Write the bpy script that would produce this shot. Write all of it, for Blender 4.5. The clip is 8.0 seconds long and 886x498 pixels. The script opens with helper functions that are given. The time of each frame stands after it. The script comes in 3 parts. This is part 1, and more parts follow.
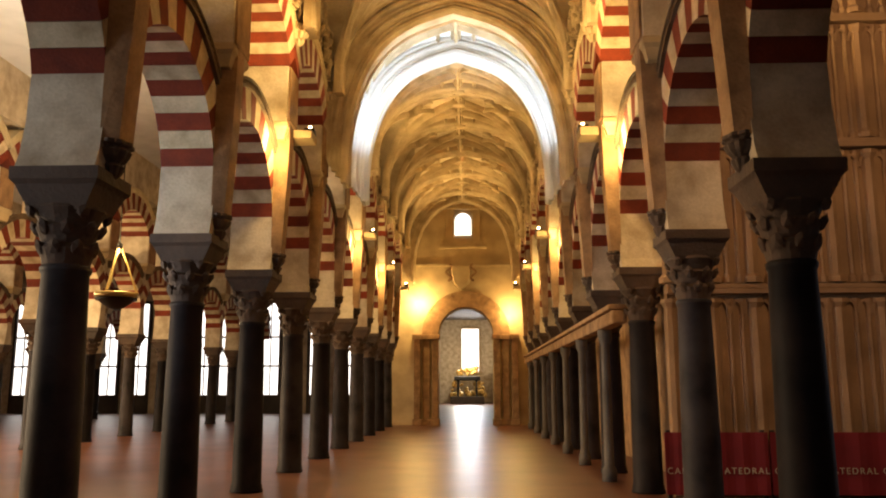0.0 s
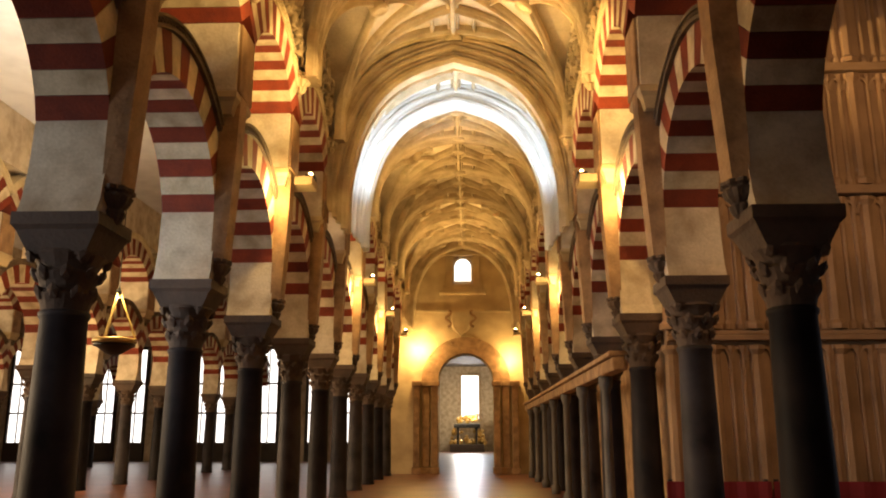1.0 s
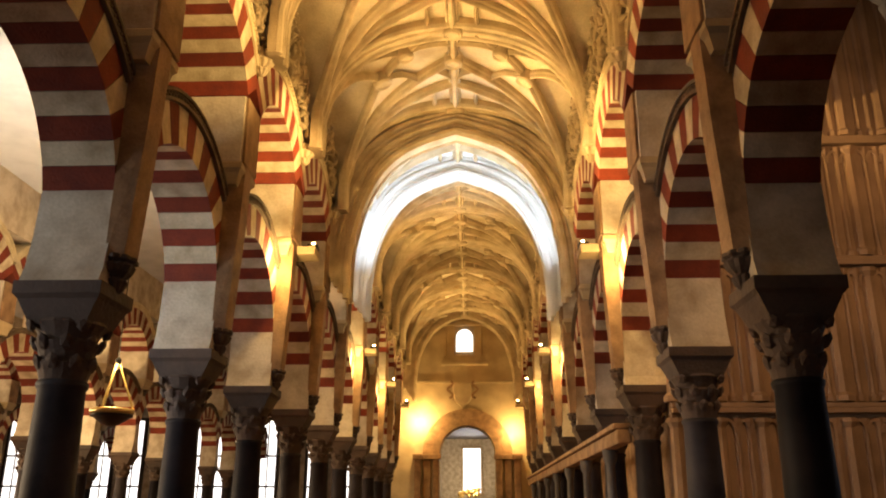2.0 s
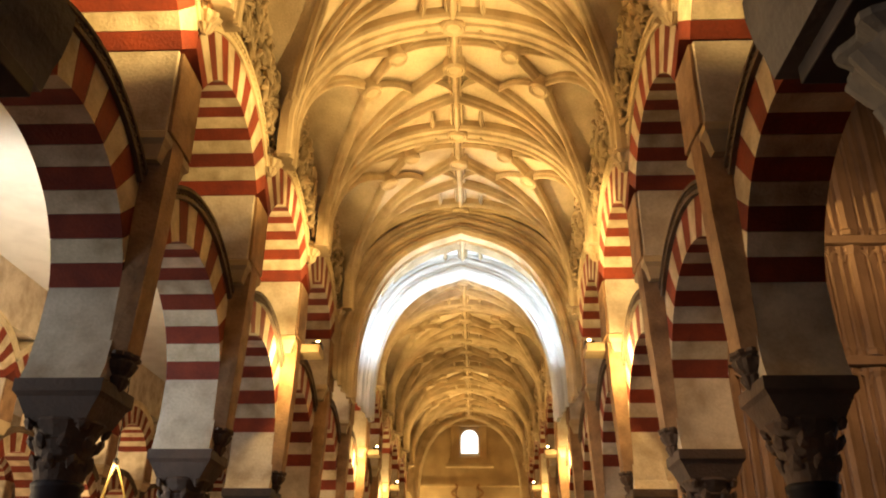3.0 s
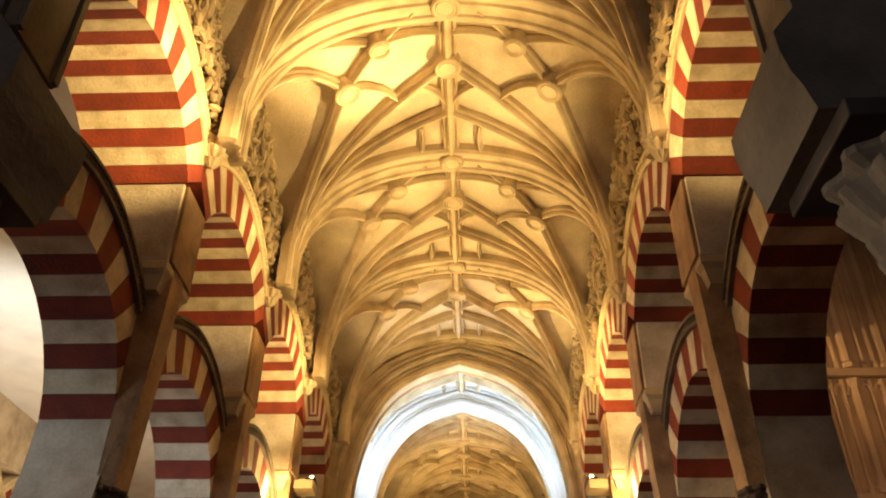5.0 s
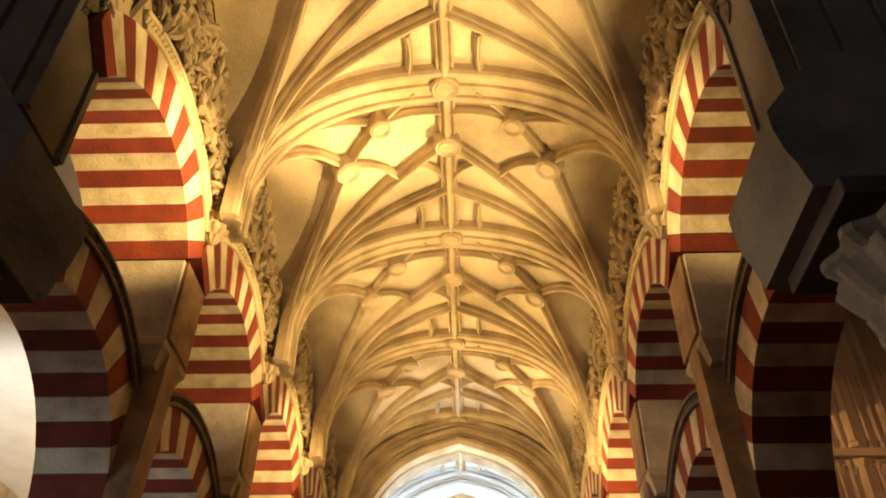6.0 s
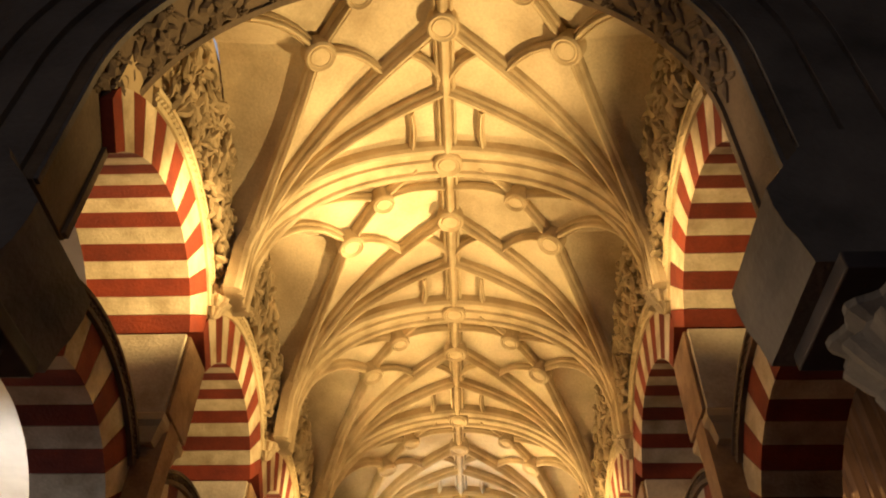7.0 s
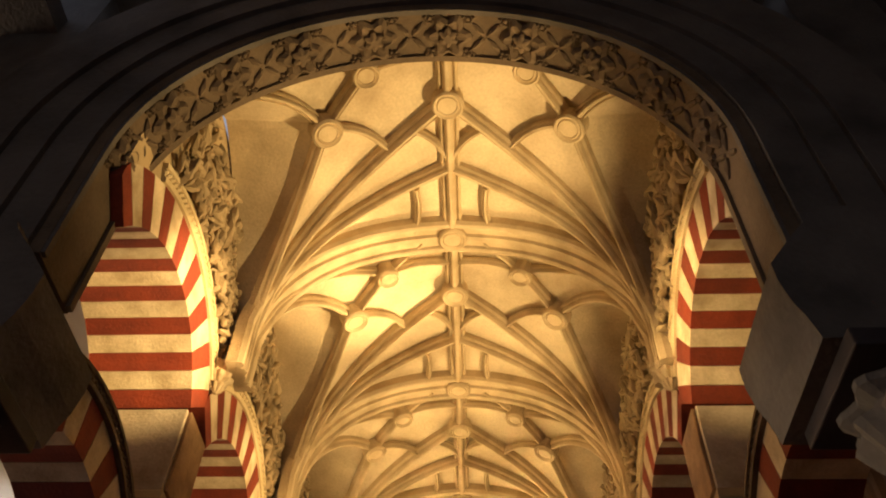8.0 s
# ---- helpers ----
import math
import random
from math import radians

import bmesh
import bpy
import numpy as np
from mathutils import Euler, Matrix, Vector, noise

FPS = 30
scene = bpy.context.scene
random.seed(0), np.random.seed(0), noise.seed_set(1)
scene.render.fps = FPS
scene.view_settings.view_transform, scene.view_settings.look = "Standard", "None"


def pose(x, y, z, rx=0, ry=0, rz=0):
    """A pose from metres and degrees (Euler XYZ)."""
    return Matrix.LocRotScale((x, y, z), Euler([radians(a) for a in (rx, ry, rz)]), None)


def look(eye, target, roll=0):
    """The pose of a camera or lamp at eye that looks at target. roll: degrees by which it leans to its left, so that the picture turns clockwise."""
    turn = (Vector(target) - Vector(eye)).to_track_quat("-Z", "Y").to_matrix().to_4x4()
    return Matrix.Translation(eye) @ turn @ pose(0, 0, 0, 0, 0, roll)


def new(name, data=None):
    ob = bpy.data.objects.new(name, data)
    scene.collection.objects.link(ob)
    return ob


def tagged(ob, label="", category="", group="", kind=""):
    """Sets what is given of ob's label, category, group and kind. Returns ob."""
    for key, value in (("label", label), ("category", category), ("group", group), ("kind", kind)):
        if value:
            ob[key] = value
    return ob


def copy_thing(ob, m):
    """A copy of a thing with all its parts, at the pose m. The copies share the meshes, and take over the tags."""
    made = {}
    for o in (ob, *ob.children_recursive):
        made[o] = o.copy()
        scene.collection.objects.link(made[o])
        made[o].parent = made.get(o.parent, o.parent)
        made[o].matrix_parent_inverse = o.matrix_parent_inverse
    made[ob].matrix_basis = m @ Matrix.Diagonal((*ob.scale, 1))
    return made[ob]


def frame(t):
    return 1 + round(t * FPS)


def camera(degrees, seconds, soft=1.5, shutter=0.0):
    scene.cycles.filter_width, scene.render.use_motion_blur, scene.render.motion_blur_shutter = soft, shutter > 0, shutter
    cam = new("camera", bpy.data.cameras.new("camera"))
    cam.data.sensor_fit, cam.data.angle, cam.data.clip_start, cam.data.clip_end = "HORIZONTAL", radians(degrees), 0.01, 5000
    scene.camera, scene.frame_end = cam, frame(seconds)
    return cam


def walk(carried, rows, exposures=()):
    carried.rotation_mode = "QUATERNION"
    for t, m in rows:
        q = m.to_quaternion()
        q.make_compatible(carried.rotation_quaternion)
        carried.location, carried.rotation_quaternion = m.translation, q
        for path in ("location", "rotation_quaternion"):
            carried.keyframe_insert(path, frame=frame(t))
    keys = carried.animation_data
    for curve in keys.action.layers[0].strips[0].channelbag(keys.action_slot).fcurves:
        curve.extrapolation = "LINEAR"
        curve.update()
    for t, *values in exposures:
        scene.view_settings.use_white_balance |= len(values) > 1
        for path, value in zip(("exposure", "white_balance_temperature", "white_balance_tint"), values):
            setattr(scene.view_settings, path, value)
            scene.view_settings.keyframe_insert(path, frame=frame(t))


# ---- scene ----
cam = camera(57.0, 8.0, soft=2.0)
EYE = 1.6
ROWS = [  # seconds, yaw, pitch, roll
    (0.0, 1.90, 9.68, 0.12),
    (0.5, 1.90, 11.26, 0.10),
    (1.0, 1.88, 12.90, 0.05),
    (1.5, 1.88, 15.08, -0.12),
    (2.0, 2.02, 17.81, -0.15),
    (2.2, 2.07, 19.64, -0.22),
    (3.5, 2.58, 26.78, -0.58),
    (4.0, 2.46, 29.06, -0.58),
    (4.5, 2.42, 31.40, -0.62),
    (6.0, 2.45, 39.21, -0.76),
    (6.5, 2.57, 41.97, -1.06),
    (7.0, 2.83, 44.43, -1.18),
    (7.5, 3.21, 47.13, -1.50),
    (8.0, 3.50, 49.65, -1.83),
]
walk(cam, [(t, pose(0, 0, EYE, 90 + pitch, 0, yaw) @ pose(0, 0, 0, 0, 0, -roll)) for t, yaw, pitch, roll in ROWS],
     exposures=[(0.0, 0.80, 6950, 14), (2.0, 0.82, 6850, 14), (4.0, 0.84, 6500, 10), (6.0, 0.70, 6250, 11), (8.0, 0.44, 6250, 17)])

# ---------------------------------------------------------------- plan
AX = -0.40          # middle line of the nave
VX = -0.30          # ridge line of the vault
HALF = 3.14         # from there to the column axes
WALL = 2.57         # from there to the upper walls
BAY = 3.10
Y0 = 6.97           # first column in view
COLS = [Y0 + BAY * i for i in range(-1, 10)]
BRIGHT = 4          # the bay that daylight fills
Y_END = 36.5
IMPOST = 3.48
LOW_R, LOW_Z, LOW_D = 1.42, 4.08, 0.46
UP_R, UP_Z, UP_D = 1.40, 6.2, 0.55
LOW_A, UP_A = 12, 31   # angles at which the striped parts begin
CROWN, SPRING, VHALF = 10.12, 7.8, 2.42

# ---------------------------------------------------------------- world and light
world = bpy.data.worlds.new("world")
scene.world = world
world.use_nodes = True
world.node_tree.nodes["Background"].inputs[0].default_value = (0.75, 0.85, 1.0, 1)
world.node_tree.nodes["Background"].inputs[1].default_value = 0.3


def lamp(name, kind, where, target, power, colour, size=0.1, cone=120):
    data = bpy.data.lights.new(name, kind)
    data.energy, data.color = power, colour
    if kind == "AREA":
        data.shape, data.size, data.size_y, data.spread = "RECTANGLE", size[0], size[1], radians(cone)
    else:
        data.shadow_soft_size = size
    if kind == "SPOT":
        data.spot_size, data.spot_blend = radians(cone), 0.8
    ob = new(name, data)
    ob.matrix_world = look(where, target)
    return ob


WARM = (1.0, 0.68, 0.25)
DAY = (0.82, 0.92, 1.0)
# floodlights on the ledges, throwing up and across into the vault: bay, side, watts
FLOODS = [(0, -1, 110), (0, 1, 800), (1, -1, 105), (1, 1, 640), (2, -1, 460), (2, 1, 150), (3, -1, 440), (3, 1, 120), (5, 1, 420), (5, -1, 90), (6, -1, 420), (6, 1, 130), (8, -1, 120), (8, 1, 430), (9, -1, 300), (9, 1, 180)]
for k, sg, power in FLOODS:
    y = COLS[k] + BAY - 0.95
    lamp("vault_light", "SPOT", (AX + sg * (WALL - 0.32), y, 6.35), (AX - sg * 1.25, y - 0.85, 9.6), power, WARM, 0.04, 94)
# two narrow ones that leave a hot patch on the vault
lamp("vault_light", "SPOT", (AX + 2.2, COLS[1] + 2.5, 6.35), (AX - 1.2, COLS[1] + 0.75, 9.9), 1500, WARM, 0.04, 30)
lamp("vault_light", "SPOT", (AX - 2.2, COLS[3] + 2.5, 6.35), (AX + 1.9, COLS[3] + 1.2, 9.4), 1000, WARM, 0.04, 30)
# floodlights behind the transverse arch, thrown across at the first upper arches
lamp("vault_light", "SPOT", (AX + 2.1, 4.55, 6.3), (AX - 3.2, 6.05, 7.6), 3800, WARM, 0.05, 27)
lamp("vault_light", "SPOT", (AX - 2.1, 4.55, 6.3), (AX + 3.2, 6.05, 7.6), 1900, WARM, 0.05, 27)
# the same thrown at the next upper arches: bay, side, watts
for k, sg, power in ((1, -1, 1100), (2, -1, 2400), (2, 1, 2200), (3, 1, 700)):
    lamp("vault_light", "SPOT", (AX - sg * 2.1, COLS[k] + 0.1, 6.3), (AX + sg * 3.1, COLS[k] + 2.3, 7.4), power, WARM, 0.05, 27)
# lamps standing in the arches, close before a pier
for k, power in ((3, 60), (6, 60), (8, 60)):
    for sg in (-1, 1):
        lamp("arch_light", "POINT", (AX + sg * (WALL + 0.02), COLS[k] - 0.62, 5.45), (0, 0, 0), power, WARM, 0.05)
# end wall lamps, then fill added for the aisles and screen wall
lamp("wall_light", "POINT", (AX - 1.9, Y_END - 0.6, 5.3), (AX, Y_END, 6), 190, WARM, 0.1)
lamp("wall_light", "POINT", (AX + 2.2, Y_END - 0.5, 4.9), (AX, Y_END, 6), 110, WARM, 0.1)
lamp("aisle_fill", "POINT", (-7.5, 17.0, 4.6), (0, 0, 0), 420, (1.0, 0.72, 0.36), 0.3)
lamp("aisle_fill", "POINT", (-15.5, 22.0, 5.0), (0, 0, 0), 1050, (1.0, 0.72, 0.36), 0.4)
# uplight without a fixture, added to brighten the aisle ceiling
lamp("aisle_fill", "SPOT", (-8.6, 12.6, 5.6), (-9.9, 15.2, 9.6), 480, (1.0, 0.93, 0.80), 0.2, 110)
# unseen spot added to brighten the carved screen wall
lamp("screen_fill", "SPOT", (5.2, 7.4, 6.8), (5.6, 12.7, 4.6), 330, (1.0, 0.62, 0.30), 0.3, 125)
# daylight: added lamps inside the bright bay, the far window, then added fill
for sg in (-1, 1):
    lamp("day_fill", "AREA", (AX + sg * 2.1, COLS[BRIGHT] + 1.55, 6.4), (AX + sg * 1.5, COLS[BRIGHT] + 1.65, 10.2), 72, (0.70, 0.86, 1.0), (0.8, 2.0), 110)
lamp("altar_light", "POINT", (AX - 0.6, 83.5, 4.6), (0, 0, 0), 420, (1.0, 0.86, 0.62), 0.3)
lamp("day_fill", "AREA", (-0.1, 89, 5.7), (-0.1, 80, 4.0), 260, DAY, (1.8, 4.4))
# no window stands here: wide panel made up to brighten the left aisles
lamp("day_fill", "AREA", (-39.5, 16, 5.0), (0, 18, 4), 2300, (1.0, 0.78, 0.50), (20, 7), 95)
# cool panels hung in mid-aisle, standing in for unseen side windows
lamp("day_fill", "AREA", (-6.8, 4.3, 3.5), (-3.6, 6.9, 3.75), 5, DAY, (1.2, 1.4), 60)
lamp("day_fill", "AREA", (-8.4, 7.4, 3.5), (-3.6, 10.1, 3.8), 20, DAY, (1.2, 1.4), 60)
# weak panel behind the camera, added to lift the dark near faces
lamp("day_fill", "AREA", (-1.0, -7.6, 4.5), (-1.5, 6.0, 5.5), 27, (0.95, 0.90, 0.86), (8, 3))

# ---------------------------------------------------------------- materials


def material(name, colour, rough=0.8, metal=0.0, vary=0.25, scale=6.0, bump=0.25, grain=60.0, second=None, amount=0.5, shift=0.0, shine=0.4):
    m = bpy.data.materials.new(name)
    m.use_nodes = True
    nodes, links = m.node_tree.nodes, m.node_tree.links
    b = nodes["Principled BSDF"]
    b.inputs["Roughness"].default_value = rough
    b.inputs["Metallic"].default_value = metal
    b.inputs["Specular IOR Level"].default_value = shine
    tc = nodes.new("ShaderNodeTexCoord")
    big = nodes.new("ShaderNodeTexNoise")
    big.inputs["Scale"].default_value, big.inputs["Detail"].default_value = scale / 4, 6
    fine = nodes.new("ShaderNodeTexNoise")
    fine.inputs["Scale"].default_value, fine.inputs["Detail"].default_value = grain, 4
    geo = nodes.new("ShaderNodeNewGeometry")
    for n in (big, fine):
        links.new(geo.outputs["Position"], n.inputs["Vector"])
    ramp = nodes.new("ShaderNodeValToRGB")
    c2 = second or tuple(c * (1 - vary * 1.6) for c in colour)
    ramp.color_ramp.elements[0].color = (*c2, 1)
    ramp.color_ramp.elements[1].color = (*colour, 1)
    ramp.color_ramp.elements[0].position = 0.5 - 0.25 * amount - 0.1
    ramp.color_ramp.elements[1].position = 0.5 + 0.12
    links.new(big.outputs["Fac"], ramp.inputs["Fac"])
    mix = nodes.new("ShaderNodeMix")
    mix.data_type, mix.blend_type = "RGBA", "MULTIPLY"
    mix.inputs[0].default_value = 0.6
    r2 = nodes.new("ShaderNodeMapRange")
    r2.inputs[3].default_value, r2.inputs[4].default_value = 1 - vary, 1 + vary
    links.new(fine.outputs["Fac"], r2.inputs[0])
    links.new(ramp.outputs["Color"], mix.inputs[6])
    links.new(r2.outputs[0], mix.inputs[7])
    out = mix.outputs[2]
    if shift:
        info = nodes.new("ShaderNodeObjectInfo")
        r3 = nodes.new("ShaderNodeMapRange")
        r3.inputs[3].default_value, r3.inputs[4].default_value = 1 - shift, 1 + shift
        links.new(info.outputs["Random"], r3.inputs[0])
        m2 = nodes.new("ShaderNodeMix")
        m2.data_type, m2.blend_type = "RGBA", "MULTIPLY"
        m2.inputs[0].default_value = 1
        links.new(out, m2.inputs[6])
        links.new(r3.outputs[0], m2.inputs[7])
        out = m2.outputs[2]
    links.new(out, b.inputs["Base Color"])
    bp = nodes.new("ShaderNodeBump")
    bp.inputs["Strength"].default_value, bp.inputs["Distance"].default_value = bump, 0.02
    add = nodes.new("ShaderNodeMath")
    add.operation = "ADD"
    links.new(big.outputs["Fac"], add.inputs[0])
    links.new(fine.outputs["Fac"], add.inputs[1])
    links.new(add.outputs[0], bp.inputs["Height"])
    links.new(bp.outputs[0], b.inputs["Normal"])
    return m


def glow(name, colour, power):
    m = bpy.data.materials.new(name)
    m.use_nodes = True
    nodes, links = m.node_tree.nodes, m.node_tree.links
    nodes.remove(nodes["Principled BSDF"])
    e = nodes.new("ShaderNodeEmission")
    e.inputs[0].default_value, e.inputs[1].default_value = (*colour, 1), power
    links.new(e.outputs[0], nodes["Material Output"].inputs[0])
    return m


M_STONE = material("limestone", (0.50, 0.38, 0.22), 0.85, second=(0.34, 0.25, 0.14))
M_VAULT = material("vault_plaster", (0.66, 0.55, 0.375), 0.85, second=(0.34, 0.25, 0.15), bump=0.4, scale=5, amount=0.7, vary=0.35, grain=30)
M_RIB = material("rib_stone", (0.58, 0.46, 0.29), 0.8, second=(0.36, 0.27, 0.155), bump=0.45, scale=10)
M_WHITE = material("pale_voussoir", (0.60, 0.49, 0.33), 0.85, second=(0.32, 0.235, 0.135), shift=0.16, scale=13, vary=0.35, grain=34, bump=0.4)
M_RED = material("red_brick", (0.205, 0.031, 0.010), 0.85, second=(0.125, 0.018, 0.008), shift=0.22, scale=13, vary=0.4, grain=34, bump=0.4)
M_PLASTER = material("white_plaster", (0.57, 0.48, 0.355), 0.85, second=(0.33, 0.25, 0.165), scale=10, vary=0.35, grain=28, bump=0.4)
M_PIER = material("brown_stone", (0.34, 0.20, 0.10), 0.85, second=(0.16, 0.088, 0.044), scale=13, vary=0.4, grain=28, bump=0.5)
M_HOOD = material("dark_moulding", (0.15, 0.10, 0.06), 0.8, second=(0.06, 0.04, 0.025), scale=12, bump=0.6, grain=30)
# darker than the hood lace: spandrel shade put into the colour
M_CARVE = material("shaded_spandrel_stone", (0.40, 0.30, 0.175), 0.85, second=(0.20, 0.145, 0.08), scale=9, bump=0.5)
M_LACE = material("carved_lace_stone", (0.64, 0.52, 0.32), 0.75, second=(0.42, 0.32, 0.17), scale=9)
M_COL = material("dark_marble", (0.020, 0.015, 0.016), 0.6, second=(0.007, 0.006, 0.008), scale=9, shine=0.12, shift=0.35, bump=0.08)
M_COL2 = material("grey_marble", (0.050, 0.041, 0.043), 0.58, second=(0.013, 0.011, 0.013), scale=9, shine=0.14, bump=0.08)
M_CAP = material("weathered_capital", (0.10, 0.062, 0.042), 0.8, second=(0.04, 0.028, 0.022), bump=0.6, grain=25)
M_FLOOR = material("polished_marble_floor", (0.165, 0.068, 0.044), 0.36, second=(0.08, 0.031, 0.021), scale=3, bump=0.05, shift=0.12)
# near arch is one stone: shade put into M_DARK, vault glow into M_SOFFIT
M_DARK = material("dark_shaded_stone", (0.13, 0.112, 0.10), 0.85, second=(0.06, 0.052, 0.048), bump=0.6, grain=20)
M_SOFFIT = material("lit_carved_stone", (0.15, 0.105, 0.068), 0.85, second=(0.07, 0.048, 0.032), bump=0.6, grain=24)
M_GOTH = material("carved_wall_stone", (0.30, 0.18, 0.10), 0.8, second=(0.17, 0.10, 0.055), scale=5)
M_BANNER = material("red_cloth", (0.19, 0.012, 0.02), 0.8, second=(0.13, 0.008, 0.014), bump=0.1)
M_WOOD = material("dark_wood", (0.05, 0.035, 0.025), 0.6)
M_IRON = material("dark_metal", (0.03, 0.028, 0.025), 0.45, 0.6)
M_LETTER = material("cream_lettering", (0.55, 0.48, 0.38), 0.7)
M_PALE = material("white_daylit_plaster", (0.74, 0.74, 0.72), 0.85, second=(0.6, 0.6, 0.58), bump=0.1)
M_GOLD = material("gilding", (0.75, 0.50, 0.16), 0.35, 0.8)
M_BRASS = material("aged_brass", (0.45, 0.32, 0.12), 0.35, 0.7)
M_DAY = glow("daylight", (1.0, 0.97, 0.93), 1.5)
M_BULB = glow("warm_bulb", (1.0, 0.72, 0.3), 40.0)

# ---------------------------------------------------------------- mesh helpers


def mesh_of(bm, name, mat, smooth=False):
    bmesh.ops.recalc_face_normals(bm, faces=bm.faces)
    me = bpy.data.meshes.new(name)
    bm.to_mesh(me)
    bm.free()
    me.materials.append(mat)
    if smooth:
        for p in me.polygons:
            p.use_smooth = True
    return me


def part(name, bm, mat, parent=None, label="", smooth=False):
    ob = new(name, bm if isinstance(bm, bpy.types.Mesh) else mesh_of(bm, name, mat, smooth))
    if parent:
        ob.parent = parent
    if label:
        ob["label"] = label
    return ob


def box(bm, x0, x1, y0, y1, z0, z1, bevel=0.0):
    r = bmesh.ops.create_cube(bm, size=1)
    for v in r["verts"]:
        v.co = Vector(((x0 + x1) / 2 + v.co.x * (x1 - x0), (y0 + y1) / 2 + v.co.y * (y1 - y0), (z0 + z1) / 2 + v.co.z * (z1 - z0)))
    if bevel:
        edges = list({e for v in r["verts"] for e in v.link_edges})
        bmesh.ops.bevel(bm, geom=edges, offset=bevel, segments=2, profile=0.5, affect="EDGES")
    return bm


def lathe(bm, profile, segs=24, square=0.0):
    """Turn a list of (radius, z) round the z axis."""
    rings = []
    for r, z in profile:
        rings.append([bm.verts.new((r * math.cos(2 * math.pi * k / segs), r * math.sin(2 * math.pi * k / segs), z)) for k in range(segs)])
    for a, b in zip(rings, rings[1:]):
        for k in range(segs):
            bm.faces.new((a[k], a[(k + 1) % segs], b[(k + 1) % segs], b[k]))
    bm.faces.new(rings[0][::-1])
    bm.faces.new(rings[-1])
    return bm


def lobed(bm, profile, lobes, amp, segs=36, half=False):
    """Like lathe, with a wavy outline of so many leaves."""
    rings = []
    for j, (r, z) in enumerate(profile):
        rings.append([bm.verts.new((r * (1 + amp * math.cos(lobes * a + math.pi * (j // 3 % 2))) * math.cos(a), r * (1 + amp * math.cos(lobes * a + math.pi * (j // 3 % 2))) * math.sin(a), z)) for a in [2 * math.pi * k / segs for k in range(segs)]])
    for a, b in zip(rings, rings[1:]):
        for k in range(segs):
            bm.faces.new((a[k], a[(k + 1) % segs], b[(k + 1) % segs], b[k]))
    bm.faces.new(rings[0][::-1])
    bm.faces.new(rings[-1])
    return bm


def frustum(bm, levels):
    """Square section; levels of (half x, half y, z)."""
    rings = [[bm.verts.new((sx * a, sy * b, z)) for sx, sy in ((-1, -1), (1, -1), (1, 1), (-1, 1))] for a, b, z in levels]
    for a, b in zip(rings, rings[1:]):
        for k in range(4):
            bm.faces.new((a[k], a[(k + 1) % 4], b[(k + 1) % 4], b[k]))
    bm.faces.new(rings[0][::-1])
    bm.faces.new(rings[-1])
    return bm


def ring(bm, r0, r1, x0, x1, a0, a1, zc=0.0, yc=0.0, n=1):
    """A piece of a ring in the y-z plane between two angles (degrees, 0 along +y)."""
    rows = []
    for k in range(n + 1):
        a = radians(a0 + (a1 - a0) * k / n)
        c, s = math.cos(a), math.sin(a)
        rows.append([bm.verts.new((x, yc + r * c, zc + r * s)) for x, r in ((x0, r0), (x1, r0), (x1, r1), (x0, r1))])
    for a, b in zip(rows, rows[1:]):
        for k in range(4):
            bm.faces.new((a[k], a[(k + 1) % 4], b[(k + 1) % 4], b[k]))
    bm.faces.new(rows[0][::-1])
    bm.faces.new(rows[-1])
    return bm


def sweep(bm, path, section, up=None):
    """Sweep a closed section (side, down) along a list of points; down is away from `up`."""
    rows = []
    for k, p in enumerate(path):
        d = (path[min(k + 1, len(path) - 1)] - path[max(k - 1, 0)]).normalized()
        u = up(p) if up else Vector((0, 0, 1))
        side = d.cross(u)
        if side.length < 1e-4:
            side = Vector((0, 1, 0))
        side.normalize()
        u = side.cross(d).normalized()
        rows.append([bm.verts.new(p + side * a + u * b) for a, b in section])
    n = len(section)
    for a, b in zip(rows, rows[1:]):
        for k in range(n):
            bm.faces.new((a[k], a[(k + 1) % n], b[(k + 1) % n], b[k]))
    bm.faces.new(rows[0][::-1])
    bm.faces.new(rows[-1])
    return bm

# ---------------------------------------------------------------- floor and shell


def plain(name, x0, x1, y0, y1, z0, z1, mat, label, category):
    return tagged(part(name, box(bmesh.new(), x0, x1, y0, y1, z0, z1), mat), label, category, kind="structure")


plain("floor", -40, 20, -8, 95, -0.3, 0.0, M_FLOOR, "polished reddish marble paving of the nave", "floor")
# near strip split off and coloured dark, in place of shade
plain("ceiling", -40, -4.4, -8, 4.2, 9.6, 9.9, M_DARK, "side aisle ceiling near the camera, darkened for shade", "ceiling")
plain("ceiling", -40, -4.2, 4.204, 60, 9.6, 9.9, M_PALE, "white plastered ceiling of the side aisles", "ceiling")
plain("ceiling", 3.3, 20, -8, 60, 11.0, 11.3, M_WOOD, "dark timber ceiling of the side aisle", "ceiling")
# ceiling here, wall_back and wall_east_outer: added out of view to close the shell
plain("ceiling", -4.4, 3.5, -8, 3.4, 10.9, 11.2, M_STONE, "unseen ceiling over the camera, closing the shell", "ceiling")
plain("wall_back", -40, 20, -8.5, -8, 0, 11.5, M_DARK, "unseen wall behind the camera, closing the shell", "wall")
plain("wall_west", -40.5, -40, -8, 60, 0, 10, M_PLASTER, "pale side wall of the aisles", "wall")
plain("wall_east", 3.75, 4.2, 13.2, Y_END + 1, 0, 11.2, M_PIER, "brown stone wall behind the arcade", "wall")
plain("wall_east_outer", 19.5, 20, -8, 13, 0, 11.2, M_DARK, "unseen outer wall closing the shell", "wall")


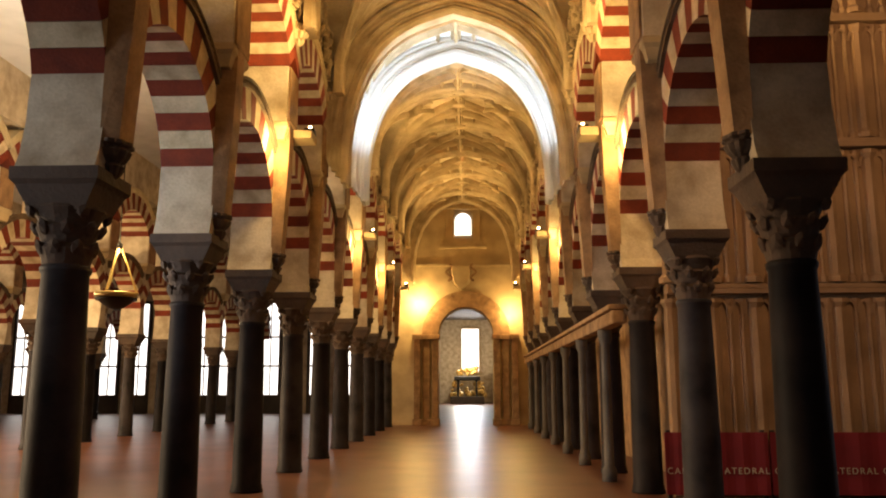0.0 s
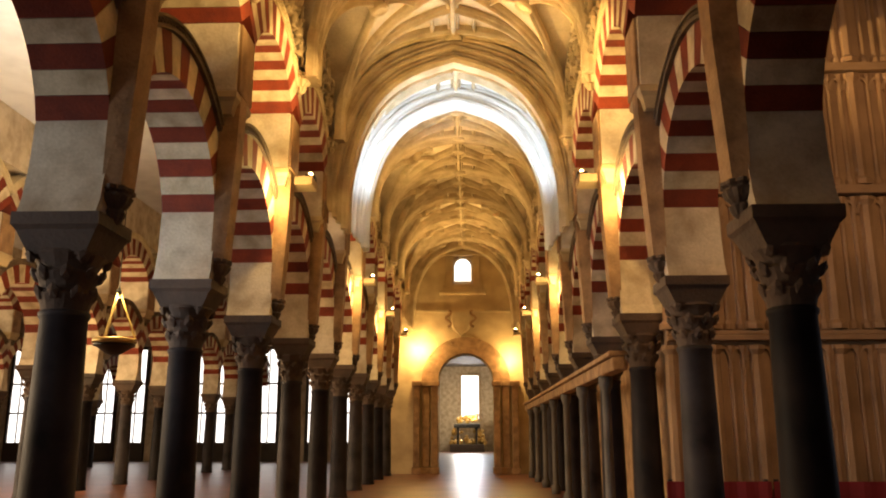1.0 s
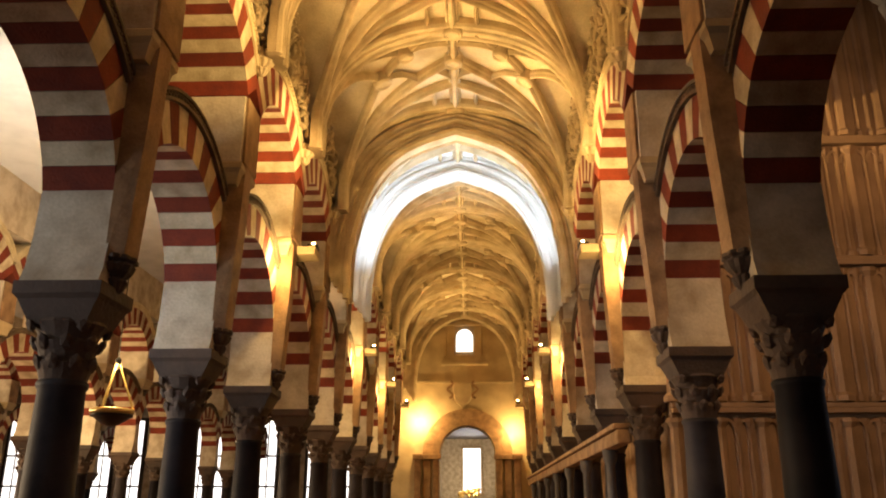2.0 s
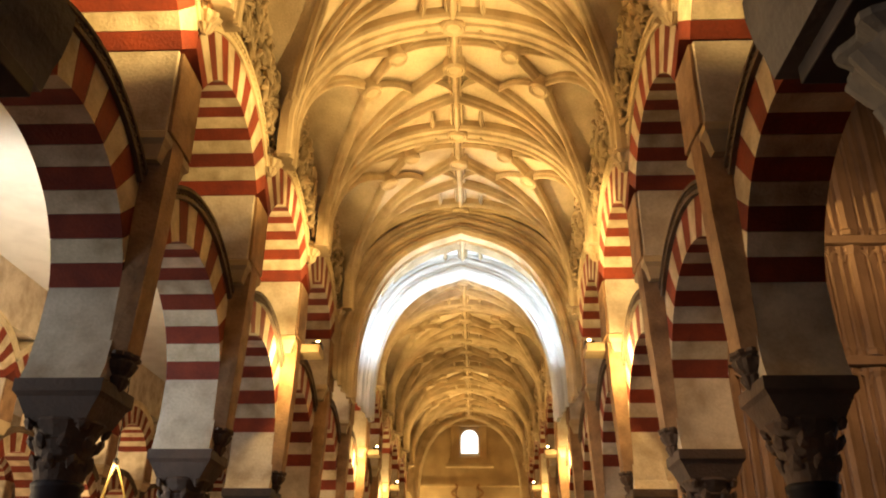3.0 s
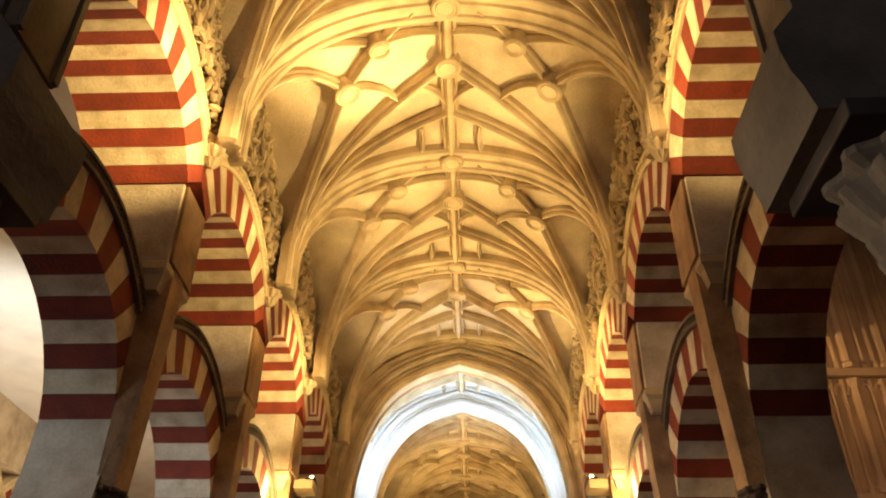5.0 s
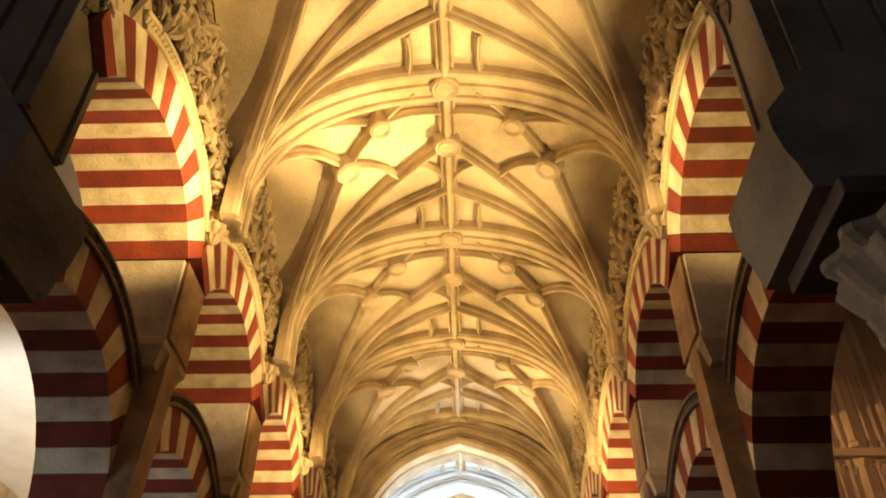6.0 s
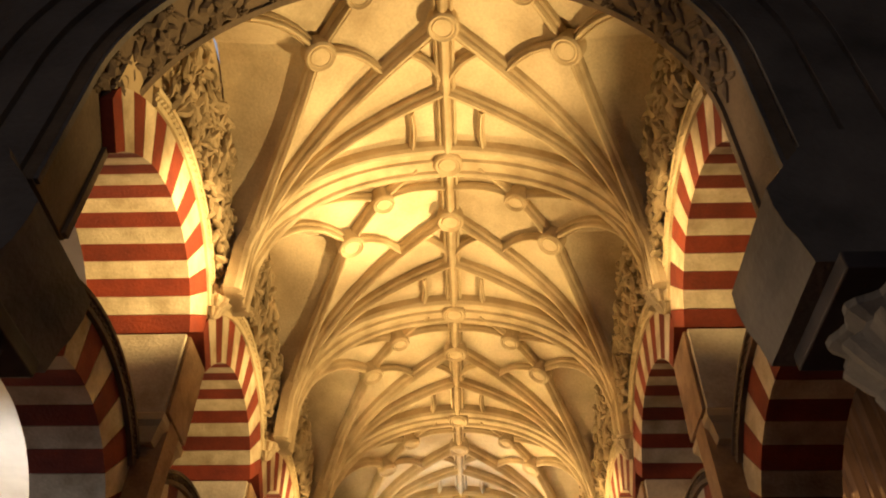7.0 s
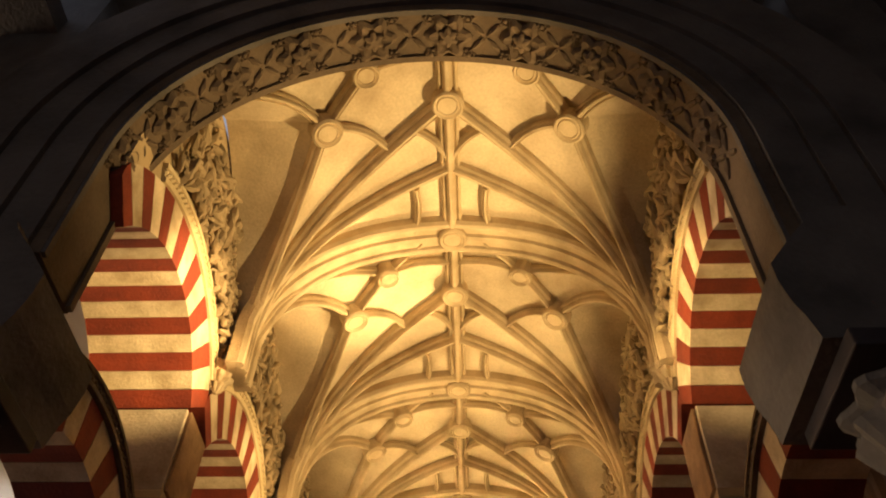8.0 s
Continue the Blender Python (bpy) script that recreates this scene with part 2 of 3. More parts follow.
def arc_z(u):
    """Height of the vault, across the nave: a full curve with a slight point at the ridge."""
    k = min(1.0, abs(u) / VHALF)
    return SPRING + (CROWN - SPRING) * (1 - k ** 2.35) ** (1 / 2.35) - 0.07 * abs(u) * (1 - k)


SIDE_U, SIDE_V = 1.44, 1.18     # side boss of a bay
KEY_V, CROSS_V = 1.05, 2.00     # bosses on the ridge
TOP_U, TOP_V = 0.93, 0.56       # small boss between the side boss and the cross arch


def edge_u(v):
    """Where the side cell begins, across the nave, at v along a bay."""
    k = v / SIDE_V if v < SIDE_V else (BAY - v) / (BAY - SIDE_V)
    return VHALF - (VHALF - SIDE_U) * max(0.0, min(1.0, k))


def vault_z(u, v):
    b = edge_u(v)
    return arc_z(min(abs(u), b)) + 0.10 + 0.12 * max(0.0, abs(u) - b)


def skin(name, y0, mat, begin=0.0):
    bm = bmesh.new()
    us = sorted({round(s * 2.66 * math.sin(k / 28 * math.pi / 2), 5) for k in range(29) for s in (-1, 1)})
    nv = 31
    vs = [begin + (BAY - begin) * j / nv for j in range(nv + 1)]
    grid = [[bm.verts.new((VX + u, y0 + v, vault_z(u, v))) for u in us] for v in vs]
    for j in range(nv):
        for i in range(len(us) - 1):
            bm.faces.new((grid[j][i], grid[j][i + 1], grid[j + 1][i + 1], grid[j + 1][i]))
    r = bmesh.ops.extrude_face_region(bm, geom=list(bm.faces))
    for q in r["geom"]:
        if isinstance(q, bmesh.types.BMVert):
            q.co.z += 0.25
    ob = part(name, bm, mat)
    return tagged(ob, "warm plastered cell of a ribbed Gothic vault", "ceiling", kind="structure")


# bright bay: its daylight is also put into a paler plaster
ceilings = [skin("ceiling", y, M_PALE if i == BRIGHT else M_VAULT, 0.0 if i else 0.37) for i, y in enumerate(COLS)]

# ---------------------------------------------------------------- ribs of the vault
MOULD = [(-0.100, 0.10), (-0.100, -0.005), (-0.076, -0.048), (-0.052, -0.014), (-0.040, -0.075), (-0.015, -0.118), (0.015, -0.118), (0.040, -0.075), (0.052, -0.014), (0.076, -0.048), (0.100, -0.005), (0.100, 0.10)]

# broad band of the cross arches: a roll along each edge and a shallow hollow between
BAND = [(-0.26, 0.10), (-0.26, -0.03), (-0.235, -0.085), (-0.20, -0.10), (-0.165, -0.085), (-0.145, -0.045), (-0.05, -0.035), (-0.03, -0.075), (0.03, -0.075), (0.05, -0.035), (0.145, -0.045), (0.165, -0.085), (0.20, -0.10), (0.235, -0.085), (0.26, -0.03), (0.26, 0.10)]


def rib_path(a, b, y0, n=14, bow=0.0):
    pts = []
    dx, dy = b[0] - a[0], b[1] - a[1]
    ln = math.hypot(dx, dy) or 1
    for k in range(n + 1):
        t = k / n
        s = bow * math.sin(math.pi * t)
        u, v = a[0] + dx * t - dy / ln * s, a[1] + dy * t + dx / ln * s
        pts.append(Vector((VX + u, y0 + v, arc_z(u))))
    return pts


def outward(p):
    """Out of the vault at p."""
    return (p - Vector((VX + 0.35 * (p.x - VX), p.y, SPRING))).normalized()


def rib_mesh(a, b, size=1.0, n=14, bow=0.0, stem=False):
    pts = rib_path(a, b, 0, n, bow)
    if stem:
        pts = [Vector((pts[0].x, pts[0].y, SPRING - 0.16)), Vector((pts[0].x, pts[0].y, SPRING - 0.1))] + pts
    return sweep(bmesh.new(), pts, [(p * size * 0.86, q * size * 0.95) for p, q in MOULD], outward)


def boss_mesh(r):
    bm = bmesh.new()
    lathe(bm, [(r * 0.55, -0.13), (r * 0.62, -0.145), (r * 0.72, -0.125), (r * 0.88, -0.15), (r, -0.12), (r, 0.06), (r * 0.9, 0.10)], 20)
    bmesh.ops.create_icosphere(bm, subdivisions=1, radius=r * 0.42, matrix=Matrix.Translation((0, 0, -0.10)) @ Matrix.Diagonal((1, 1, 0.45, 1)))
    return mesh_of(bm, "boss", M_RIB)


RIBS = []
for sg in (-1, 1):
    near, far = (sg * (VHALF - 0.02), 0.0), (sg * (VHALF - 0.02), BAY)
    nf, ff = (sg * (VHALF - 0.03), 0.07), (sg * (VHALF - 0.03), BAY - 0.07)
    side, top = (sg * SIDE_U, SIDE_V), (sg * TOP_U, TOP_V)
    RIBS += [(ff, (0, KEY_V), 1.0, 18, 0.0, True), ((far[0], BAY - 0.04), (0, CROSS_V), 0.9, 18, 0.0, True), ((ff[0], BAY - 0.11), side, 0.85, 14, -0.05 * sg, True),
             ((nf[0], 0.12), side, 0.8, 12, 0.10 * sg, True), (side, top, 0.8, 6, 0.0, False), (top, (sg * 0.42, 0.10), 0.6, 5, 0.0, False),
             (top, (0, 0.50), 0.55, 6, 0.06 * sg, False), ((nf[0], 0.06), top, 0.6, 10, 0.04 * sg, True),
             (side, (sg * 0.74, 1.66), 0.55, 6, 0.10 * sg, False), ((sg * 0.42, 1.42), (0, CROSS_V), 0.55, 6, 0.09 * sg, False),
             ((sg * 0.45, 2.30), (sg * 0.5, 3.0), 0.5, 5, 0.04 * sg, False)]
rib_meshes = []
for a, b, size, n, bow, stem in RIBS:
    rib_meshes.append(mesh_of(rib_mesh(a, b, size, n, bow, stem), "rib", M_RIB))
cross_bm = bmesh.new()
half = [Vector((VX - VHALF + 0.03, 0, SPRING - 0.16))] + [Vector((VX + u, 0, arc_z(u))) for u in [-(VHALF - 0.03) * math.cos(k / 20 * math.pi / 2) for k in range(20)]]
cross_path = half + [Vector((VX, 0, CROWN))] + [Vector((2 * VX - p.x, 0, p.z)) for p in half[::-1]]
sweep(cross_bm, cross_path, BAND, outward)
cross_mesh = mesh_of(cross_bm, "transverse_rib", M_RIB)
ridge_mesh = mesh_of(sweep(bmesh.new(), [Vector((VX, BAY * k / 6, CROWN + 0.02)) for k in range(7)], [(p * 1.25, q * 1.15) for p, q in MOULD]), "ridge_rib", M_RIB)
cb = lobed(bmesh.new(), [(0.02, 7.40), (0.06, 7.44), (0.09, 7.50), (0.07, 7.53), (0.13, 7.58), (0.15, 7.63), (0.12, 7.66), (0.17, 7.70), (0.17, 7.76)], 8, 0.16)
corbel_mesh = mesh_of(cb, "corbel", M_RIB)
big_boss, small_boss = boss_mesh(0.19), boss_mesh(0.16)
for i, y in enumerate(COLS):
    root = new("vault_ribs")
    root.location = (0, y, 0)
    tagged(root, "moulded stone rib net with round carved bosses", "vault ribs", "rib nets of the vault")
    if i:
        part("transverse_rib", cross_mesh, None, root)
    part("ridge_rib", ridge_mesh, None, root)
    for k, me in enumerate(rib_meshes):
        if i or k % (len(rib_meshes) // 2) not in (3, 7):
            part("rib", me, None, root)
    if not i:
        for sg in (-1, 1):
            part("rib", rib_mesh((sg * 2.02, 0.42), (sg * SIDE_U, SIDE_V), 0.8, 8, 0.06 * sg), M_RIB, root)
    for sg in (-1, 1):
        if i:
            part("corbel", corbel_mesh, None, root).location = (AX + sg * (WALL - 0.06), 0, 0)
    spots = ([(0, 0.0, big_boss)] if i else []) + [(0, KEY_V, big_boss)]
    spots += [(sg * SIDE_U, SIDE_V, big_boss) for sg in (-1, 1)] + [(sg * TOP_U, TOP_V, small_boss) for sg in (-1, 1)]
    for u, v, me in spots:
        p = Vector((VX + u, v, arc_z(u)))
        b = part("boss", me, None, root)
        b.matrix_basis = Matrix.Translation(p) @ outward(p).to_track_quat("Z", "Y").to_matrix().to_4x4() if abs(u) > 0.1 else Matrix.Translation(p)

# ---------------------------------------------------------------- pointed arches beside the bright bay and before the end wall


def pointed_arch(y, crown, wide, thick, mat):
    """Deep moulded arch that hangs below the vault and stands on the side walls."""
    root = tagged(new("diaphragm_arch"), "deep pointed stone arch with moulded edges across the nave", "arch", "pointed arches of the nave")
    spring = crown - 2.6 - 0.3 * wide
    us = [-wide * math.cos(k / 22 * math.pi / 2) for k in range(23)]
    left = [(u, crown - 0.3 * abs(u) - 2.6 * (1 - math.sqrt(max(0.0, 1 - (abs(u) / wide) ** 3.5)))) for u in us]
    curve = [(-wide, spring - 0.5)] + left + [(-u, z) for u, z in left[-2::-1]] + [(wide, spring - 0.5)]
    bm = bmesh.new()
    rows = [[bm.verts.new((VX + u * k, y + w, z + lift)) for w, k, lift in ((-thick / 2, 1.0, 0.0), (thick / 2, 1.0, 0.0), (thick / 2, 1.22, 0.62), (-thick / 2, 1.22, 0.62))] for u, z in curve]
    for a, b in zip(rows, rows[1:]):
        for k in range(4):
            bm.faces.new((a[k], a[(k + 1) % 4], b[(k + 1) % 4], b[k]))
    bm.faces.new(rows[0][::-1])
    bm.faces.new(rows[-1])
    part("arch_ring", bm, mat, root)
    for w in (-thick / 2, thick / 2):
        for size, lift in ((0.7, 0.04), (0.45, 0.16), (0.6, 0.29), (0.45, 0.42), (0.6, 0.54)):
            pts = [Vector((VX + u * (1 + 0.35 * lift), y + w, z + lift)) for u, z in curve]
            part("moulding", sweep(bmesh.new(), pts, [(p * size, q * size) for p, q in MOULD], lambda p: Vector((VX - p.x, 0, spring - p.z - 0.01)).normalized() * -1), mat, root)
    return root


pointed_arch(COLS[BRIGHT] + 0.25, 9.52, 2.25, 0.40, M_RIB)
# far arch is pale because the bay's daylight is put into its stone
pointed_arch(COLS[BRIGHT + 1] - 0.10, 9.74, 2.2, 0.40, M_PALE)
pointed_arch(Y_END - 0.35, 9.95, 2.2, 0.36, M_RIB)

# ---------------------------------------------------------------- columns


def make_column(name, mat):
    root = new(name)
    bm = bmesh.new()
    lathe(bm, [(0.255, 0.0), (0.255, 0.04), (0.24, 0.06), (0.245, 0.09), (0.23, 0.13), (0.225, 0.9), (0.212, 1.8), (0.195, 2.58), (0.21, 2.60), (0.215, 2.64), (0.195, 2.66)], 28)
    part("shaft", bm, mat, root, smooth=True)
    bm = bmesh.new()
    lathe(bm, [(0.195, 2.66), (0.21, 2.72), (0.24, 2.80), (0.21, 2.84), (0.235, 2.90), (0.275, 2.98), (0.235, 3.01), (0.27, 3.08), (0.31, 3.14), (0.29, 3.17)], 16)
    for z, rr, n, h in ((2.80, 0.225, 8, 0.085), (2.97, 0.265, 8, 0.085), (3.11, 0.33, 4, 0.07)):
        for k in range(n):
            a = 2 * math.pi * (k + (0.5 if z > 2.9 else 0)) / n
            m = Matrix.Translation((rr * math.cos(a), rr * math.sin(a), z)) @ Matrix.Rotation(a, 4, "Z") @ Matrix.Rotation(0.5, 4, "Y") @ Matrix.Diagonal((0.04, 0.062, h, 1))
            bmesh.ops.create_icosphere(bm, subdivisions=1, radius=1, matrix=m)
    part("capital", bm, M_CAP, root)
    bm = bmesh.new()
    frustum(bm, [(0.25, 0.25, 3.12), (0.27, 0.27, 3.17), (0.35, 0.31, 3.33), (0.385, 0.345, 3.37), (0.385, 0.345, IMPOST)])
    part("impost_block", bm, M_CAP, root)
    return root


XL, XR = AX - HALF, AX + HALF
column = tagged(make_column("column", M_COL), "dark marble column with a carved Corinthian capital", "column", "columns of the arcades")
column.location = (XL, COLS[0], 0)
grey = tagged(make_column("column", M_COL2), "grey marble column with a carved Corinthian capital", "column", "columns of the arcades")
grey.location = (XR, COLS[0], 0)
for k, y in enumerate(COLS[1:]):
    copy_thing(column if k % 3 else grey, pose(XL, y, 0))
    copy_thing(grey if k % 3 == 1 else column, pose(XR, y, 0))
FAR_ARCADES = [(-11.9, range(2, 14)), (-20.2, range(4, 14))]
for x, ks in FAR_ARCADES:
    for k in ks:
        copy_thing(column if k % 2 else grey, pose(x, Y0 + BAY * (k - 1) - 0.3, 0))

# ---------------------------------------------------------------- arches


def make_arch(name, r, depth, thick, n, start, hood_mat, hood_w, hood_thick, hood_low, lace=False, hood_high=None):
    """Striped arch in the y-z plane, centre of the curve at the origin."""
    root = new(name)
    step = (180 - 2 * start) / n
    hood_high = hood_high or 180 - hood_low
    for k in range(n):
        bm = bmesh.new()
        ring(bm, r, r + depth, -thick / 2, thick / 2, start + k * step + 0.12, start + (k + 1) * step - 0.12, n=2)
        for v in bm.verts:
            v.co.y = max(-BAY / 2 + 0.004, min(BAY / 2 - 0.004, v.co.y))
        part("voussoir", bm, M_WHITE if k % 2 else M_RED, root)
    bm = bmesh.new()
    r1 = r + depth
    ring(bm, r1, r1 + hood_w * 0.3, -hood_thick / 2, hood_thick / 2, hood_low, hood_high, n=40)
    ring(bm, r1 + hood_w * 0.3, r1 + hood_w * 0.75, -hood_thick / 2 + 0.02, hood_thick / 2 - 0.02, hood_low, hood_high, n=40)
    ring(bm, r1 + hood_w * 0.75, r1 + hood_w, -hood_thick / 2 - 0.01, hood_thick / 2 + 0.01, hood_low, hood_high, n=40)
    hood = part("hood_mould", bm, hood_mat, root)
    n = 64
    for sx in (-1, 1):
        bm = bmesh.new()
        for k in range(n):
            a = radians(hood_low + (hood_high - hood_low) * (k + 0.5) / n)
            rr = r1 + hood_w * (0.45 + 0.14 * (k % 2))
            bmesh.ops.create_icosphere(bm, subdivisions=1, radius=0.034 if lace else 0.026, matrix=Matrix.Translation((sx * (hood_thick / 2 - 0.02), rr * math.cos(a), rr * math.sin(a))))
        tagged(part("carved_band", bm, hood_mat, hood), kind="stuff")
    return root


def spread(thing, places):
    thing.matrix_basis = places[0]
    for m in places[1:]:
        copy_thing(thing, m)


low_arch = tagged(make_arch("horseshoe_arch", LOW_R, LOW_D, 0.68, 17, LOW_A, M_HOOD, 0.15, 0.78, 46), "red and white striped horseshoe arch on columns", "arch", "lower arcade arches")
up_arch = tagged(make_arch("round_arch", UP_R, UP_D, 1.10, 15, UP_A, M_LACE, 0.20, 1.16, 42, True), "red and white striped round arch with carved hood", "arch", "upper arcade arches")
UPX = 0.55 + WALL               # middle of the upper walls, from the nave's middle line
spread(low_arch, [pose(x, y + BAY / 2, LOW_Z) for y in COLS for x in (XL - 0.03, XR + 0.03)])
first_arch = tagged(make_arch("round_arch", UP_R, UP_D, 1.10, 15, UP_A, M_LACE, 0.20, 1.16, 42, True, 120), "red and white striped round arch with carved hood", "arch", "upper arcade arches")
spread(first_arch, [pose(x, COLS[0] + BAY / 2, UP_Z) for x in (AX - UPX, AX + UPX)])
spread(up_arch, [pose(x, y + BAY / 2, UP_Z) for y in COLS[1:] for x in (AX - UPX, AX + UPX)])
for x, ks in FAR_ARCADES:
    for k in ks:
        copy_thing(low_arch, pose(x, Y0 + BAY * (k - 0.5) - 0.3, LOW_Z))
        copy_thing(up_arch, pose(x, Y0 + BAY * (k - 0.5) - 0.3, UP_Z))

# ---------------------------------------------------------------- piers
LOW_FOOT = LOW_Z + LOW_R * math.sin(radians(LOW_A))
FOOT = UP_Z + UP_R * math.sin(radians(UP_A))


def make_pier():
    root = new("pier")
    bm = bmesh.new()
    frustum(bm, [(0.35, 0.30, IMPOST), (0.35, 0.24, IMPOST + 0.15), (0.35, 0.185, IMPOST + 0.45), (0.35, 0.158, LOW_FOOT)])
    part("springer", bm, M_PLASTER, root, "white plastered springer block")
    bm = bmesh.new()
    box(bm, -0.33, 0.33, -0.155, 0.155, LOW_FOOT, 5.84)
    part("lower_block", bm, M_PLASTER, root)
    bm = bmesh.new()
    frustum(bm, [(0.50, 0.285, 5.66), (0.54, 0.31, 5.82), (0.575, 0.352, 5.87), (0.575, 0.352, 5.94), (0.565, 0.34, 5.96)])
    part("ledge", bm, M_STONE, root)
    bm = bmesh.new()
    box(bm, -0.56, 0.56, -0.336, 0.336, 5.96, FOOT, 0.012)
    part("upper_block", bm, M_PLASTER, root)
    for sx in (-1, 1):
        part("facing", box(bmesh.new(), min(sx * 0.562, sx * 0.60), max(sx * 0.562, sx * 0.60), -0.30, 0.30, 5.965, FOOT - 0.01, 0.008), M_PIER, root, "brown stone facing")
    return root


def make_pilaster():
    """Stone respond that leans out from the column to the upper wall, facing +x, on a corbel."""
    root = new("pilaster")
    bm = bmesh.new()
    lobed(bm, [(0.03, 3.44), (0.08, 3.48), (0.12, 3.55), (0.09, 3.58), (0.15, 3.63), (0.18, 3.69), (0.16, 3.72), (0.20, 3.74), (0.20, 3.77)], 9, 0.08)
    for v in bm.verts:
        v.co.x *= 0.75
    part("corbel", bm, M_CAP, root)
    bm = bmesh.new()
    lo, hi = 3.74, FOOT
    v = [[bm.verts.new((x, y, z)) for x, y in ((x0, -w), (x1, -w + 0.05), (x1, w - 0.05), (x0, w))] for x0, x1, w, z in ((-0.05, 0.10, 0.20, lo), (-0.05, 0.17, 0.20, 5.0), (-0.05, 0.20, 0.20, 6.0), (-0.05, 0.20, 0.20, hi))]
    for a, b in zip(v, v[1:]):
        for k in range(4):
            bm.faces.new((a[k], a[(k + 1) % 4], b[(k + 1) % 4], b[k]))
    bm.faces.new(v[0][::-1])
    bm.faces.new(v[-1])
    part("shaft", bm, M_PIER, root)
    return root


pier = tagged(make_pier(), "white plastered pier above a column", "pier", "piers of the arcades")
spread(pier, [pose(x, y, 0) for y in COLS[1:] for x in (XL - 0.02, XR + 0.02)])
for x, ks in FAR_ARCADES:
    for k in ks:
        copy_thing(pier, pose(x, Y0 + BAY * (k - 1) - 0.3, 0))
pil = tagged(make_pilaster(), "brown stone pilaster leaning out from a carved corbel", "pilaster", "pilasters of the nave")
spread(pil, [pose(x + (0.36 if x < AX else -0.36), y, 0, 0, 0, 0 if x < AX else 180) for y in COLS[1:] for x in (XL, XR)])

# ---------------------------------------------------------------- upper walls


def spandrel(x0, x1, r, zc, bottom, top_at):
    """Wall over one bay with a round-headed hole, y from 0 to BAY."""
    bm = bmesh.new()
    n = 48
    rows = []
    for k in range(n + 1):
        y = -BAY / 2 + BAY * k / n
        low = zc + math.sqrt(r * r - y * y) if abs(y) < r else bottom
        rows.append([bm.verts.new((x, BAY / 2 + y, z)) for x, z in ((x0, max(low, bottom)), (x1, max(low, bottom)), (x1, top_at(BAY / 2 + y)), (x0, top_at(BAY / 2 + y)))])
    for a, b in zip(rows, rows[1:]):
        for k in range(4):
            bm.faces.new((a[k], a[(k + 1) % 4], b[(k + 1) % 4], b[k]))
    bm.faces.new(rows[0][::-1])
    bm.faces.new(rows[-1])
    return bm


left_me = mesh_of(spandrel(AX - WALL - 1.0, AX - WALL - 0.02, UP_R + UP_D - 0.02, UP_Z, FOOT, lambda v: 10.0), "wall", M_STONE)
right_me = mesh_of(spandrel(AX + WALL + 0.02, AX + WALL + 1.0, UP_R + UP_D - 0.02, UP_Z, FOOT, lambda v: 10.0), "wall", M_STONE)
for k, y in enumerate(COLS):
    for name, me in (("wall_left", left_me), ("wall_right", right_me)):
        ob = tagged(part(name, me, None), "stone wall above the striped arches", "wall", kind="structure")
        ob.location.y = y
for x, ks in FAR_ARCADES:
    ob = plain("wall_aisle", x - 0.5, x + 0.5, COLS[ks[0] - 1], COLS[-1] + 3 * BAY, UP_Z + UP_R + UP_D + 0.05, 9.6, M_PLASTER, "pale wall above the aisle arches", "wall")

# ---------------------------------------------------------------- carved foliage in the spandrels


def make_foliage(seed, start):
    rng = random.Random(seed)
    bm = bmesh.new()
    r0 = UP_R + UP_D + 0.22
    for k in range(460):
        y = start + (3.0 - start) * rng.random()
        yy = BAY / 2 - y
        base = UP_Z + math.sqrt(max(0.0, r0 * r0 - yy * yy))
        top = min(9.5, arc_z(edge_u(y)) - 0.05)
        z = base + 0.03 + max(0.0, top - base) * rng.random() ** 1.2
        s = 0.03 + 0.06 * rng.random() ** 2
        m = Matrix.Translation((0.02 + 0.08 * rng.random(), y, z)) @ Euler((rng.random() * 6, rng.random() * 0.6, 0)).to_matrix().to_4x4() @ Matrix.Diagonal((s * 0.9, s * 0.6, s * (1 + 1.8 * rng.random()), 1))
        bmesh.ops.create_icosphere(bm, subdivisions=1, radius=1, matrix=m)
    for k in range(12 if start < 0.3 else 9):  # scrolls
        cy, rr = start + 0.2 + 0.22 * k, 0.08 + 0.07 * rng.random()
        cz = UP_Z + math.sqrt(r0 * r0 - (BAY / 2 - cy) ** 2) + 0.15 + 0.9 * rng.random()
        pts = [Vector((0.07, cy + rr * (1 - a / 14) * math.cos(a), cz + rr * (1 - a / 14) * math.sin(a))) for a in [j * 0.5 for j in range(16)]]
        sweep(bm, pts, [(-0.02, -0.02), (0.02, -0.02), (0.02, 0.02), (-0.02, 0.02)], lambda p: Vector((1, 0, 0)))
    return mesh_of(bm, "carved_foliage", M_CARVE)


leaves = [make_foliage(3, 0.1), make_foliage(8, 0.1), make_foliage(5, 0.6)]
for k, y in enumerate(COLS):
    for sg in (-1, 1):
        ob = tagged(part("carved_foliage", leaves[(k + (sg > 0)) % 2 if k else 2], None), "carved stone foliage and scrolls on the spandrel", "carving", "carvings of the spandrels")
        ob.location = (AX + sg * (WALL - 0.005), y, 0)
        ob.scale = (-sg, 1, 1)

# ---------------------------------------------------------------- transverse arch near the camera
AY0, AY1, AR, AZ = 3.40, 4.25, 2.62, 7.23
NX = AX - 0.06                  # its middle line


